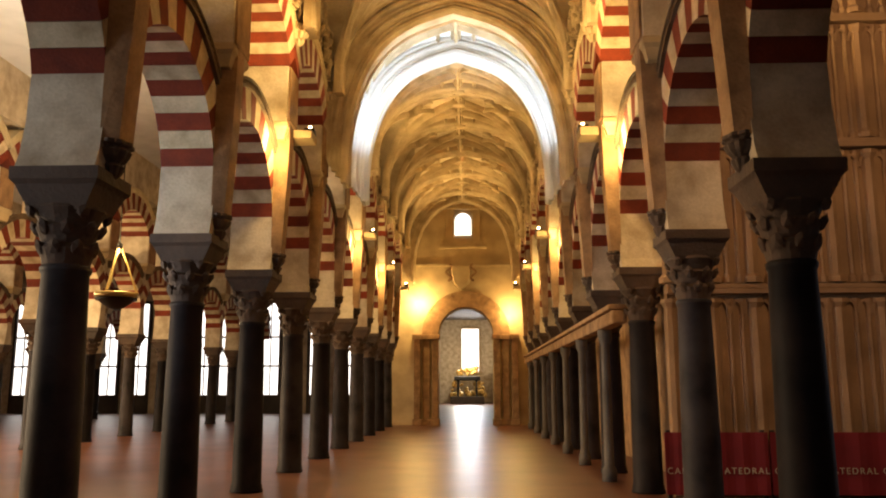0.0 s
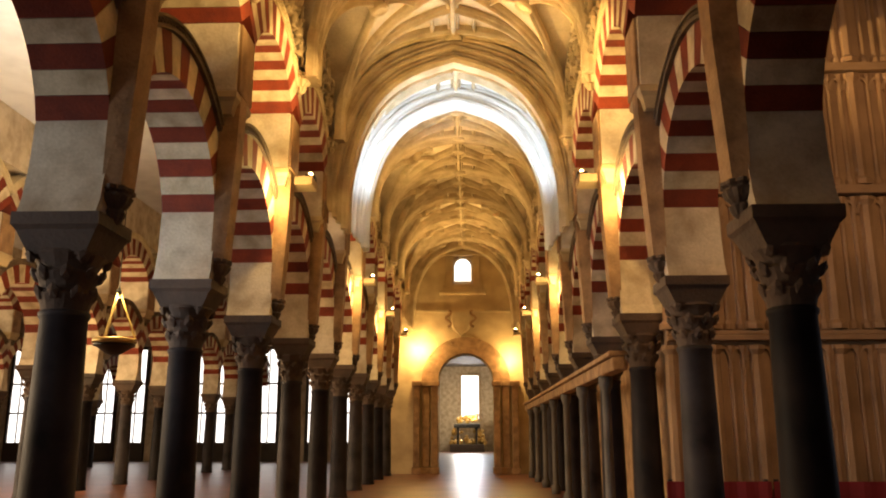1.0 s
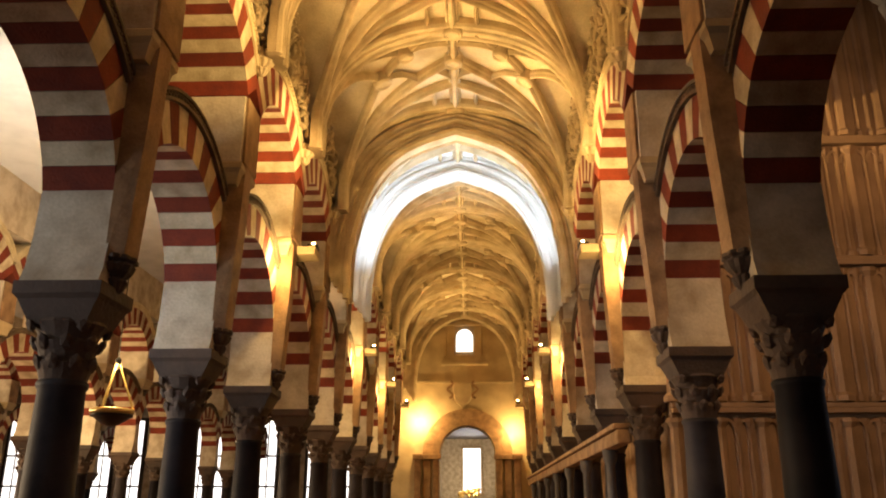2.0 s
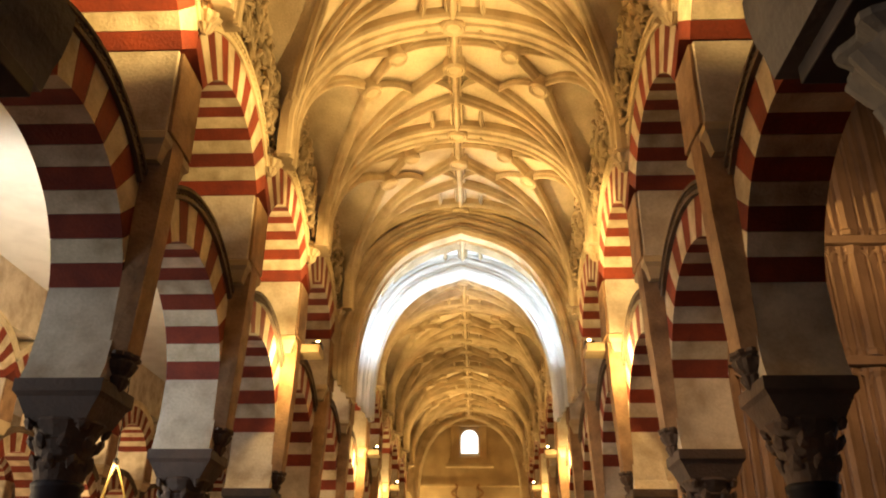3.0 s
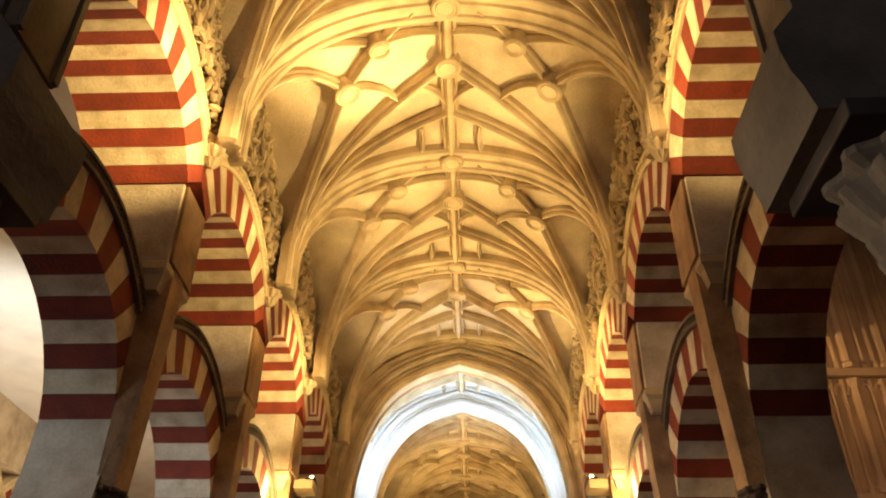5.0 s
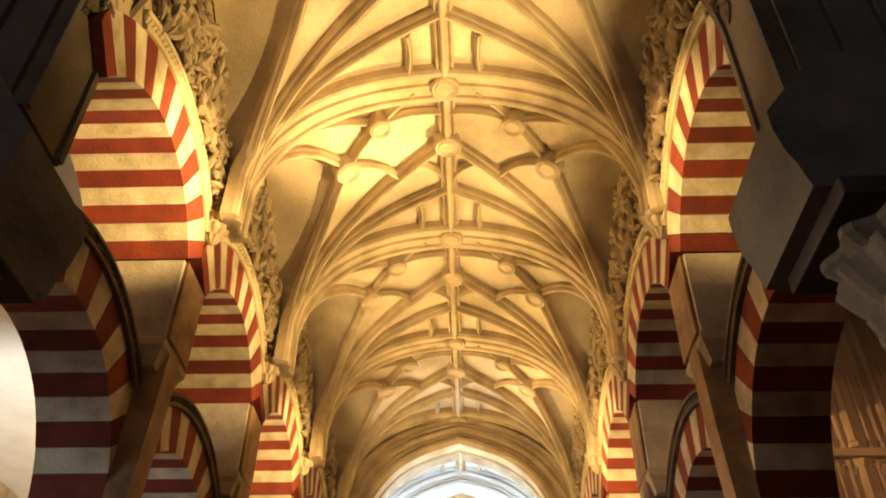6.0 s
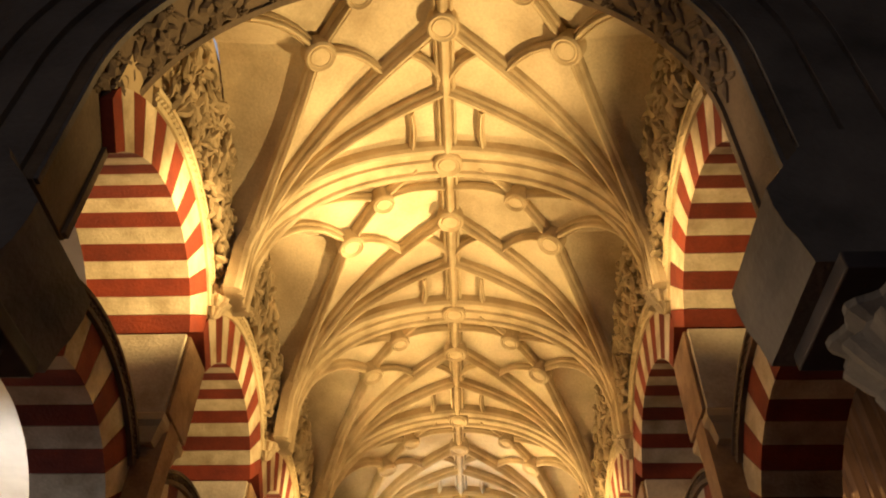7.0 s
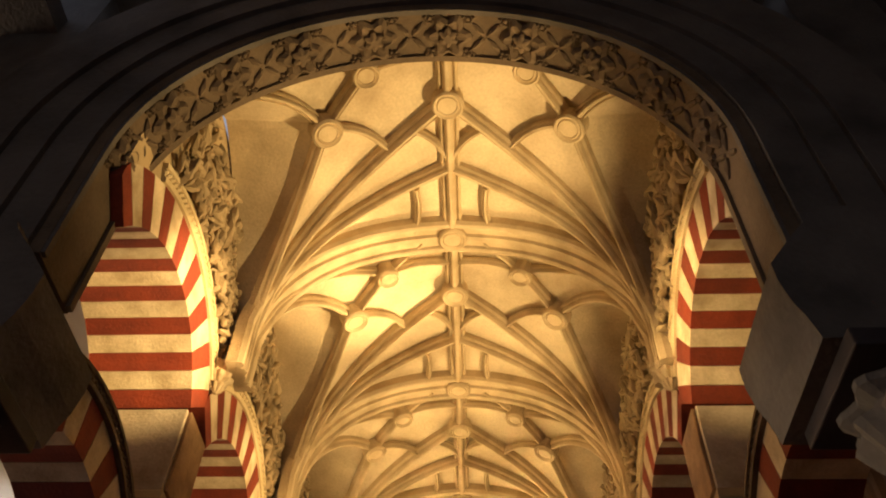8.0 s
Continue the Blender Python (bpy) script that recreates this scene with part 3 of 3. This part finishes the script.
def arch_strip(bm, r0, r1, y0, y1, foot):
    n = 56
    path = [(r0, r1, -1, foot)] + [(r0, r1, k / n, None) for k in range(n + 1)] + [(r0, r1, 2, foot)]
    rows = []
    for a, b, t, z in path:
        if z is not None:
            c = -1 if t < 0 else 1
            pts = [(NX + c * a, z), (NX + c * b, z)]
        else:
            an = math.pi * (1 - t)
            pts = [(NX + a * math.cos(an), AZ + a * math.sin(an)), (NX + b * math.cos(an), AZ + b * math.sin(an))]
        rows.append([bm.verts.new(p) for p in ((pts[0][0], y1, pts[0][1]), (pts[0][0], y0, pts[0][1]), (pts[1][0], y0, pts[1][1]), (pts[1][0], y1, pts[1][1]))])
    for a, b in zip(rows, rows[1:]):
        for k in range(4):
            bm.faces.new((a[k], a[(k + 1) % 4], b[(k + 1) % 4], b[k]))
    bm.faces.new(rows[0][::-1])
    bm.faces.new(rows[-1])
    return bm


near = tagged(new("transverse_arch"), "carved stone arch spanning the nave, shade in its colour", "arch")
# soffit and far rim in the lit tone, near faces in the shaded one
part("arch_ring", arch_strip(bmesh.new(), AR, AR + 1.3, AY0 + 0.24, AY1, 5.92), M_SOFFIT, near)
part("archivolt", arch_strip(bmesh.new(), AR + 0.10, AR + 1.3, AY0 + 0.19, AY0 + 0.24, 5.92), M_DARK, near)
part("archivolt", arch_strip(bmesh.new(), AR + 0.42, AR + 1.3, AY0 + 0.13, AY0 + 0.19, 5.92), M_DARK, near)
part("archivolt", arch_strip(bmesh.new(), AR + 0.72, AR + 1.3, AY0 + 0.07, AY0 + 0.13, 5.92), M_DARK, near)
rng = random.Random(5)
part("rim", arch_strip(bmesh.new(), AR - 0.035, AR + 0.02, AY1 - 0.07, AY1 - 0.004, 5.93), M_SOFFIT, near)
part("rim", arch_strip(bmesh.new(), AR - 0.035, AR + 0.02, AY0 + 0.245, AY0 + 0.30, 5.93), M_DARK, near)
rose = lobed(bmesh.new(), [(0.115, 0.02), (0.11, -0.012), (0.085, -0.028), (0.05, -0.012), (0.045, -0.03), (0.02, -0.04)], 6, 0.2)
rose = mesh_of(rose, "rosette", M_SOFFIT)
leaf = bmesh.new()
for q in (-1, 1):
    for w in (-1, 1):
        bmesh.ops.create_icosphere(leaf, subdivisions=1, radius=1, matrix=Matrix.Rotation(q * 0.7, 4, "Z") @ Matrix.Translation((w * 0.09, 0, 0)) @ Matrix.Diagonal((0.085, 0.026, 0.022, 1)))
leaf = mesh_of(leaf, "leaf", M_SOFFIT)
for k in range(20):                          # large rosettes between crossed leaves on the soffit
    a = math.pi * (k + 0.5) / 20
    ob = part("rosette" if k % 2 else "leaf", rose if k % 2 else leaf, None, near)
    ob.matrix_basis = Matrix.Translation((NX + AR * math.cos(a), AY0 + 0.55, AZ + AR * math.sin(a))) @ Matrix.Rotation(math.pi / 2 - a, 4, "Y") @ Matrix.Diagonal((2.0, 2.1, 2.6, 1) if k % 2 else (1.25, 1.45, 2.4, 1))
    for yy in (AY0 + 0.34, AY0 + 0.76):      # small buds along both edges
        ob = part("rosette", rose, None, near)
        ob.matrix_basis = Matrix.Translation((NX + AR * math.cos(a + 0.075), yy, AZ + AR * math.sin(a + 0.075))) @ Matrix.Rotation(math.pi / 2 - a - 0.075, 4, "Y") @ Matrix.Diagonal((0.6, 0.6, 1.3, 1))
for sg in (-1, 1):
    bm = bmesh.new()
    z = [(2.72, 5.92), (2.66, 5.92), (2.60, 5.80), (2.45, 5.62), (2.25, 5.36), (2.25, 5.20), (2.28, 5.02), (2.32, 4.92), (2.36, 4.74), (3.6, 4.74)]
    rows = [[bm.verts.new(p) for p in ((NX + sg * u, AY1 + 0.06, h), (NX + sg * u, AY0 - 0.06, h), (NX + sg * 4.2, AY0 - 0.06, h), (NX + sg * 4.2, AY1 + 0.06, h))] for u, h in z]
    for a, b in zip(rows, rows[1:]):
        for k in range(4):
            bm.faces.new((a[k], a[(k + 1) % 4], b[(k + 1) % 4], b[k]))
    bm.faces.new(rows[0][::-1])
    bm.faces.new(rows[-1])
    # unlit impost: its shade is in the dark colour
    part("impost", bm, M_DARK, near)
plain("wall_near", AX - 4.4, AX + 4.4, AY0 + 0.3, AY1 - 0.1, AZ + AR + 0.7, 11.3, M_DARK, "stone wall over the transverse arch, in the shaded tone", "wall")
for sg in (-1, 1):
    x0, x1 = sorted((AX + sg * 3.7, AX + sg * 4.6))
    plain("wall_near_side", x0, x1, AY0 + 0.3, AY1 - 0.1, 4.75, 11.3, M_DARK, "stone wall beside the transverse arch, in the shaded tone", "wall")
# columns that carry it, with carved capitals under a plain abacus
support = tagged(new("arch_column"), "grey stone column with carved capital and plain abacus", "column", "columns of the transverse arch")
part("abacus", box(bmesh.new(), -0.63, 0.63, -0.47, 0.47, 4.61, 4.735, 0.012), M_COL2, support, "plain bluish grey slab")
bm = bmesh.new()
lobed(bm, [(0.30, 3.75), (0.33, 3.80), (0.36, 3.92), (0.32, 3.95), (0.38, 4.05), (0.42, 4.18), (0.36, 4.21), (0.44, 4.32), (0.52, 4.46), (0.45, 4.49), (0.54, 4.56), (0.54, 4.612)], 10, 0.08, 60)
part("capital", bm, M_DARK, support)
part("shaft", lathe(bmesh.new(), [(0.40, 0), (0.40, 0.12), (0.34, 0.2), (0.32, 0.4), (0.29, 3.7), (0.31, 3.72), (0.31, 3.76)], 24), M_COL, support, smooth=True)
spread(support, [pose(AX + sg * 3.03, 3.72, 0) for sg in (1, -1)])

# ---------------------------------------------------------------- end wall, window and shield
XE = AX + 0.2
bm = bmesh.new()
n = 40
rows = []
for k in range(n + 1):
    x = -1.22 + 2.44 * k / n
    low = 3.95 + math.sqrt(max(0.0, 1.22 ** 2 - x * x))
    rows.append([bm.verts.new((XE + x, yy, z)) for yy, z in ((Y_END, low), (Y_END + 0.9, low), (Y_END + 0.9, 10.9), (Y_END, 10.9))])
for a, b in zip(rows, rows[1:]):
    for k in range(4):
        bm.faces.new((a[k], a[(k + 1) % 4], b[(k + 1) % 4], b[k]))
box(bm, XE - 4, XE - 1.22, Y_END, Y_END + 0.9, 0, 10.9)
box(bm, XE + 1.22, XE + 4, Y_END, Y_END + 0.9, 0, 10.9)
tagged(part("wall_end", bm, M_STONE), "stone end wall with an arched opening", "wall", kind="structure")
portal = tagged(new("portal"), "stone portal with round arch and stepped jambs", "portal")
for r0, r1, d in ((1.22, 1.5, 0.25), (1.5, 1.95, 0.14)):
    for k in range(13):
        bm = bmesh.new()
        rows = []
        for j in range(3):
            a = math.pi * (k + j / 2 * 0.985) / 13
            rows.append([bm.verts.new((XE + r * math.cos(a), yy, 3.95 + r * math.sin(a))) for r, yy in ((r0, Y_END + 0.02), (r0, Y_END - d), (r1, Y_END - d), (r1, Y_END + 0.02))])
        for a, b in zip(rows, rows[1:]):
            for q in range(4):
                bm.faces.new((a[q], a[(q + 1) % 4], b[(q + 1) % 4], b[q]))
        bm.faces.new(rows[0][::-1])
        bm.faces.new(rows[-1])
        part("voussoir", bm, M_PIER, portal)
for sg in (-1, 1):
    for u, w, d in ((1.36, 0.14, 0.30), (1.75, 0.16, 0.18), (2.15, 0.14, 0.34)):
        bm = bmesh.new()
        x = XE + sg * u
        box(bm, x - w, x + w, Y_END - d, Y_END, 0.28, 3.72, 0.03)
        box(bm, x - w - 0.06, x + w + 0.06, Y_END - d - 0.06, Y_END, 0, 0.28, 0.03)
        box(bm, x - w - 0.07, x + w + 0.07, Y_END - d - 0.08, Y_END, 3.72, 3.95, 0.03)
        part("jamb", bm, M_PIER, portal)
window = tagged(new("window_end"), "small round-headed window in a stone frame", "window")
bm = bmesh.new()
pts = [(-0.37, 8.45), (0.37, 8.45), (0.37, 9.1)] + [(0.37 * math.cos(a), 9.1 + 0.37 * math.sin(a)) for a in [math.pi * k / 12 for k in range(1, 12)]] + [(-0.37, 9.1)]
f = bm.faces.new([bm.verts.new((XE - 0.1 + x, Y_END - 0.06, z)) for x, z in pts])
bmesh.ops.solidify(bm, geom=[f], thickness=0.03)
part("pane", bm, M_DAY, window, "bright daylit pane")
for x0, x1, z0, z1, d in ((-0.78, -0.42, 8.2, 9.65, 0.18), (0.42, 0.78, 8.2, 9.65, 0.18), (-1.0, 1.0, 9.62, 9.78, 0.26), (-0.8, 0.8, 9.78, 9.9, 0.16), (-1.05, 1.05, 7.82, 7.98, 0.3), (-0.9, 0.9, 7.98, 8.22, 0.18)):
    part("frame", box(bmesh.new(), XE - 0.1 + x0, XE - 0.1 + x1, Y_END - d, Y_END, z0, z1, 0.02), M_STONE, window)
bm = bmesh.new()
pts = [(-0.46, 7.0), (-0.5, 6.7), (-0.36, 6.25), (0, 5.95), (0.36, 6.25), (0.5, 6.7), (0.46, 7.0)]
fr = [bm.verts.new((XE - 0.2 + x * 0.8, Y_END - 0.22, z)) for x, z in pts]
bk = [bm.verts.new((XE - 0.2 + x, Y_END, z)) for x, z in pts]
bm.faces.new(fr)
bm.faces.new(bk[::-1])
for q in range(len(pts)):
    bm.faces.new((fr[q], fr[(q + 1) % len(pts)], bk[(q + 1) % len(pts)], bk[q]))
shield = tagged(new("stone_shield"), "carved stone shield with scrolls on the wall", "shield")
part("field", bm, M_STONE, shield)
for sg in (-1, 1):
    pts = [Vector((XE - 0.2 + sg * (0.55 + 0.12 * math.cos(a)), Y_END - 0.1, 6.75 + 0.08 * a)) for a in [j * 0.5 - 5 for j in range(20)]]
    part("scroll", sweep(bmesh.new(), pts, [(-0.05, -0.05), (0.05, -0.05), (0.05, 0.05), (-0.05, 0.05)], lambda p: Vector((0, 1, 0))), M_PIER, shield)
plain("trim", AX - WALL, AX + WALL, Y_END - 0.1, Y_END - 0.004, 7.02, 7.12, M_STONE, "stone string course on the end wall", "trim")

# ---------------------------------------------------------------- room beyond the portal
plain("wall_room_left", XE - 3.4, XE - 3.1, Y_END + 0.9, 90, 0, 9, M_PLASTER, "pale wall of the far room", "wall")
plain("wall_room_right", XE + 3.1, XE + 3.4, Y_END + 0.9, 90, 0, 9, M_PLASTER, "pale wall of the far room", "wall")
plain("ceiling_room", XE - 3.4, XE + 3.4, Y_END + 0.9, 90, 9, 9.3, M_DARK, "dark stone ceiling of the far room", "ceiling")
plain("wall_far", XE - 3.4, XE + 3.4, 90, 90.4, 0, 9.3, M_PLASTER, "pale far wall", "wall")
window2 = tagged(new("window_far"), "tall bright daylit window in the far wall", "window")
part("pane", box(bmesh.new(), XE - 0.75, XE + 1.1, 89.9, 89.99, 3.4, 8.0), M_DAY, window2)
for x0, x1, z0, z1 in ((-0.95, -0.75, 3.3, 8.2), (1.1, 1.3, 3.3, 8.2), (-0.75, 1.1, 8.0, 8.2), (-1.1, 1.45, 3.15, 3.4)):
    part("frame", box(bmesh.new(), XE + x0, XE + x1, 89.75, 90, z0, z1, 0.02), M_STONE, window2)
altar = tagged(new("altar"), "gilded altar piece on a dark plinth", "altar")
part("plinth", box(bmesh.new(), XE - 1.9, XE + 1.6, 85, 88, 0, 0.75, 0.05), M_WOOD, altar, "dark wooden plinth")
for x in (-1.1, 0.8):
    for y in (85.8, 87.4):
        part("leg", lathe(bmesh.new(), [(0.16, 0.75), (0.10, 1.0), (0.13, 1.6), (0.09, 2.2), (0.15, 2.4)], 10), M_IRON, altar).location = (XE + x, y, 0)
part("table", box(bmesh.new(), XE - 1.5, XE + 1.2, 85.4, 87.8, 2.4, 2.8, 0.06), M_IRON, altar)
bm = bmesh.new()
for k in range(40):
    s = 0.15 + 0.25 * rng.random()
    bmesh.ops.create_icosphere(bm, subdivisions=1, radius=s, matrix=Matrix.Translation((XE - 0.15 + 3.6 * (rng.random() - 0.5), 86.6 + rng.random(), 0.9 + 1.3 * rng.random() ** 2)))
tagged(part("gilding", bm, M_GOLD, altar, "gilded ornament"), kind="stuff")
bm = bmesh.new()
for k in range(18):
    s = 0.15 + 0.2 * rng.random()
    bmesh.ops.create_icosphere(bm, subdivisions=1, radius=s, matrix=Matrix.Translation((XE - 0.15 + 2.0 * (rng.random() - 0.5), 86.6, 2.9 + 0.8 * rng.random())))
tagged(part("crown", bm, M_GOLD, altar), kind="stuff")

# ---------------------------------------------------------------- daylit end of the left aisles
plain("wall_aisle_end", -40, XE - 3.4, 54, 54.5, 0, 9.6, M_PLASTER, "pale end wall of the side aisles", "wall")


def make_door():
    root = new("bright_doorway")
    part("pane", box(bmesh.new(), -0.55, 0.55, -0.06, -0.01, 1.2, 7.2), M_DAY, root, "daylit glazing")
    for x0, x1, z0, z1 in ((-0.75, -0.55, 0, 7.4), (0.55, 0.75, 0, 7.4), (-0.55, 0.55, 7.2, 7.4), (-0.55, 0.55, 0, 1.2), (-0.55, 0.55, 3.0, 3.12), (-0.55, 0.55, 4.9, 5.02)):
        part("frame", box(bmesh.new(), x0, x1, -0.2, 0, z0, z1, 0.01), M_WOOD, root)
    part("mullion", box(bmesh.new(), -0.04, 0.04, -0.12, -0.06, 1.2, 7.2), M_WOOD, root)
    return root


door = tagged(make_door(), "tall glazed doorway full of daylight", "door", "doorways of the aisle end")
spread(door, [pose(x, 53.98, 0) for x in (-5.5, -7.8, -10.0, -13.2, -16.0, -17.6, -22.0, -24.0, -29.8)])

# ---------------------------------------------------------------- carved screen wall and banners on the right
screen = tagged(new("carved_screen_wall"), "tall brown stone wall with slender shafts and cornices", "wall")
GY = 12.72
part("body", box(bmesh.new(), 3.05, 9.5, GY, GY + 0.4, 0, 11), M_GOTH, screen)
x = 3.1
k = 0
while x < 9.4:
    bm = bmesh.new()
    w = 0.05 if k % 3 else 0.10
    for z0, z1 in ((0.3, 2.95), (3.2, 5.3), (5.5, 7.4), (7.6, 10.8)):
        lathe(bm, [(w * 1.6, z0), (w * 1.6, z0 + 0.08), (w, z0 + 0.14), (w, z1 - 0.14), (w * 1.5, z1 - 0.06), (w * 1.5, z1)], 8)
    ob = part("shaft", bm, M_GOTH, screen)
    ob.location = (x, GY, 0)
    x += 0.19 if k % 3 else 0.26
    k += 1
x = 3.24
while x < 9.2:
    for z in (2.72, 5.02, 7.12):
        pts = [Vector((x + 0.095 * math.cos(a), GY - 0.03, z + 0.20 * math.sin(a))) for a in [math.pi * q / 8 for q in range(9)]]
        part("tracery_head", sweep(bmesh.new(), pts, [(-0.022, -0.022), (0.022, -0.022), (0.022, 0.022), (-0.022, 0.022)], lambda p: Vector((0, 1, 0))), M_GOTH, screen)
    x += 0.215
for z in (0.15, 3.02, 5.34, 7.44):
    bm = bmesh.new()
    box(bm, 3.03, 9.5, GY - 0.14, GY + 0.01, z, z + 0.08, 0.015)
    box(bm, 3.03, 9.5, GY - 0.10, GY + 0.01, z + 0.085, z + 0.16, 0.015)
    part("cornice", bm, M_GOTH, screen)


def make_banner(words, x, w):
    root = new("banner")
    bm = bmesh.new()
    n = 24
    rows = [[bm.verts.new((x + w * i / n, GY - 0.30 + 0.015 * math.sin(i * 1.3) + dy, z)) for dy, z in ((0, 0.06), (0, 0.95), (0.03, 0.95), (0.03, 0.06))] for i in range(n + 1)]
    for a, b in zip(rows, rows[1:]):
        for q in range(4):
            bm.faces.new((a[q], a[(q + 1) % 4], b[(q + 1) % 4], b[q]))
    bm.faces.new(rows[0][::-1])
    bm.faces.new(rows[-1])
    part("cloth", bm, M_BANNER, root)
    cu = bpy.data.curves.new("lettering", "FONT")
    cu.body, cu.size, cu.extrude, cu.align_x, cu.space_character = words, 0.13, 0.003, "CENTER", 1.25
    cu.materials.append(M_LETTER)
    ob = new("lettering", cu)
    ob.parent = root
    ob.matrix_basis = pose(x + w / 2, GY - 0.325, 0.36, 90, 0, 0)
    for xx in (x + 0.06, x + w - 0.06):
        part("post", box(bmesh.new(), xx - 0.03, xx + 0.03, GY - 0.26, GY - 0.2, 0, 0.98, 0.008), M_IRON, root)
    return tagged(root, "dark red cloth barrier with cream lettering", "barrier", "barriers by the screen wall")


make_banner("CABILDO CATEDRAL", 2.85, 1.5)
make_banner("CABILDO CATEDRAL CORDOBA", 4.38, 2.35)
make_banner("CABILDO CATEDRAL", 6.9, 1.6)

# stone rail between the right-hand columns farther on
for k, y in enumerate(COLS[3:-1]):
    rail = tagged(new("stone_rail"), "stone lintel on slender posts between the columns", "rail", "lintels between the columns")
    part("beam", box(bmesh.new(), 2.28, 2.52, y + 0.02, y + BAY - 0.02, 2.62, 2.84, 0.03), M_PIER, rail)
    part("cap", box(bmesh.new(), 2.22, 2.56, y + 0.01, y + BAY - 0.01, 2.845, 2.93, 0.02), M_PIER, rail)
    for f in (0.5,):
        part("post", lathe(bmesh.new(), [(0.13, 0), (0.13, 0.2), (0.085, 0.26), (0.075, 2.35), (0.12, 2.45), (0.13, 2.62)], 12), M_DARK, rail, smooth=True).location = (2.40, y + BAY * f, 0)

# ---------------------------------------------------------------- hanging lamp in the left aisle
lampion = tagged(new("hanging_lamp"), "bowl lamp hung on three chains in the aisle", "lamp")
lampion.location = (-7.5, 17.0, 3.45)
part("bowl", lathe(bmesh.new(), [(0.03, -0.2), (0.16, -0.16), (0.33, -0.04), (0.40, 0.04), (0.42, 0.05), (0.42, 0.0)], 24), M_IRON, lampion, smooth=True)
part("rim", lathe(bmesh.new(), [(0.42, 0.05), (0.45, 0.06), (0.45, 0.15), (0.42, 0.16)], 24), M_BRASS, lampion, smooth=True)
for k in range(3):
    a = 2 * math.pi * k / 3 + 0.4
    part("chain", sweep(bmesh.new(), [Vector((0.42 * math.cos(a), 0.42 * math.sin(a), 0.12)), Vector((0.03 * math.cos(a), 0.03 * math.sin(a), 1.15))], [(-0.018, -0.018), (0.018, -0.018), (0.018, 0.018), (-0.018, 0.018)], lambda p: Vector((0, 1, 0))), M_BRASS, lampion)
part("hanger", lathe(bmesh.new(), [(0.06, 1.1), (0.07, 1.2), (0.02, 1.25), (0.012, 1.4), (0.012, 6.15)], 8), M_IRON, lampion)

# ---------------------------------------------------------------- lamps on the ledges


def make_floodlight():
    root = new("floodlight")
    bm = bmesh.new()
    box(bm, -0.09, 0.09, -0.11, 0.11, 0, 0.10, 0.015)
    part("housing", bm, M_IRON, root)
    bm = bmesh.new()
    lathe(bm, [(0.025, 0.10), (0.034, 0.12), (0.028, 0.145), (0.01, 0.155)], 12)
    part("bulb", bm, M_BULB, root, "glowing warm bulb")
    return root


flood = tagged(make_floodlight(), "small floodlight on the pier ledge, switched on", "lamp", "floodlights of the vault")
SPOTS = [(sg, COLS[k]) for k in (3, 6, 8, 10) for sg in (-1, 1)]
spread(flood, [pose(AX + sg * (WALL - 0.20), y + (0.45 if y < Y_END - 2 else 0.2), 5.96) for sg, y in SPOTS])
plates = [(AX + sg * (WALL - 0.16), y + 0.45) for sg, y in SPOTS]
for (sg, y), (x, yy) in zip(SPOTS, plates):
    b = tagged(part("lamp_bracket", box(bmesh.new(), min(x, x + sg * 0.5) - 0.14 * (sg > 0), max(x, x + sg * 0.5) + 0.14 * (sg < 0), y + 0.1, y + 0.58, 5.80, 5.95, 0.02), M_STONE), "stone bracket carrying a floodlight", "bracket", "lamp brackets")
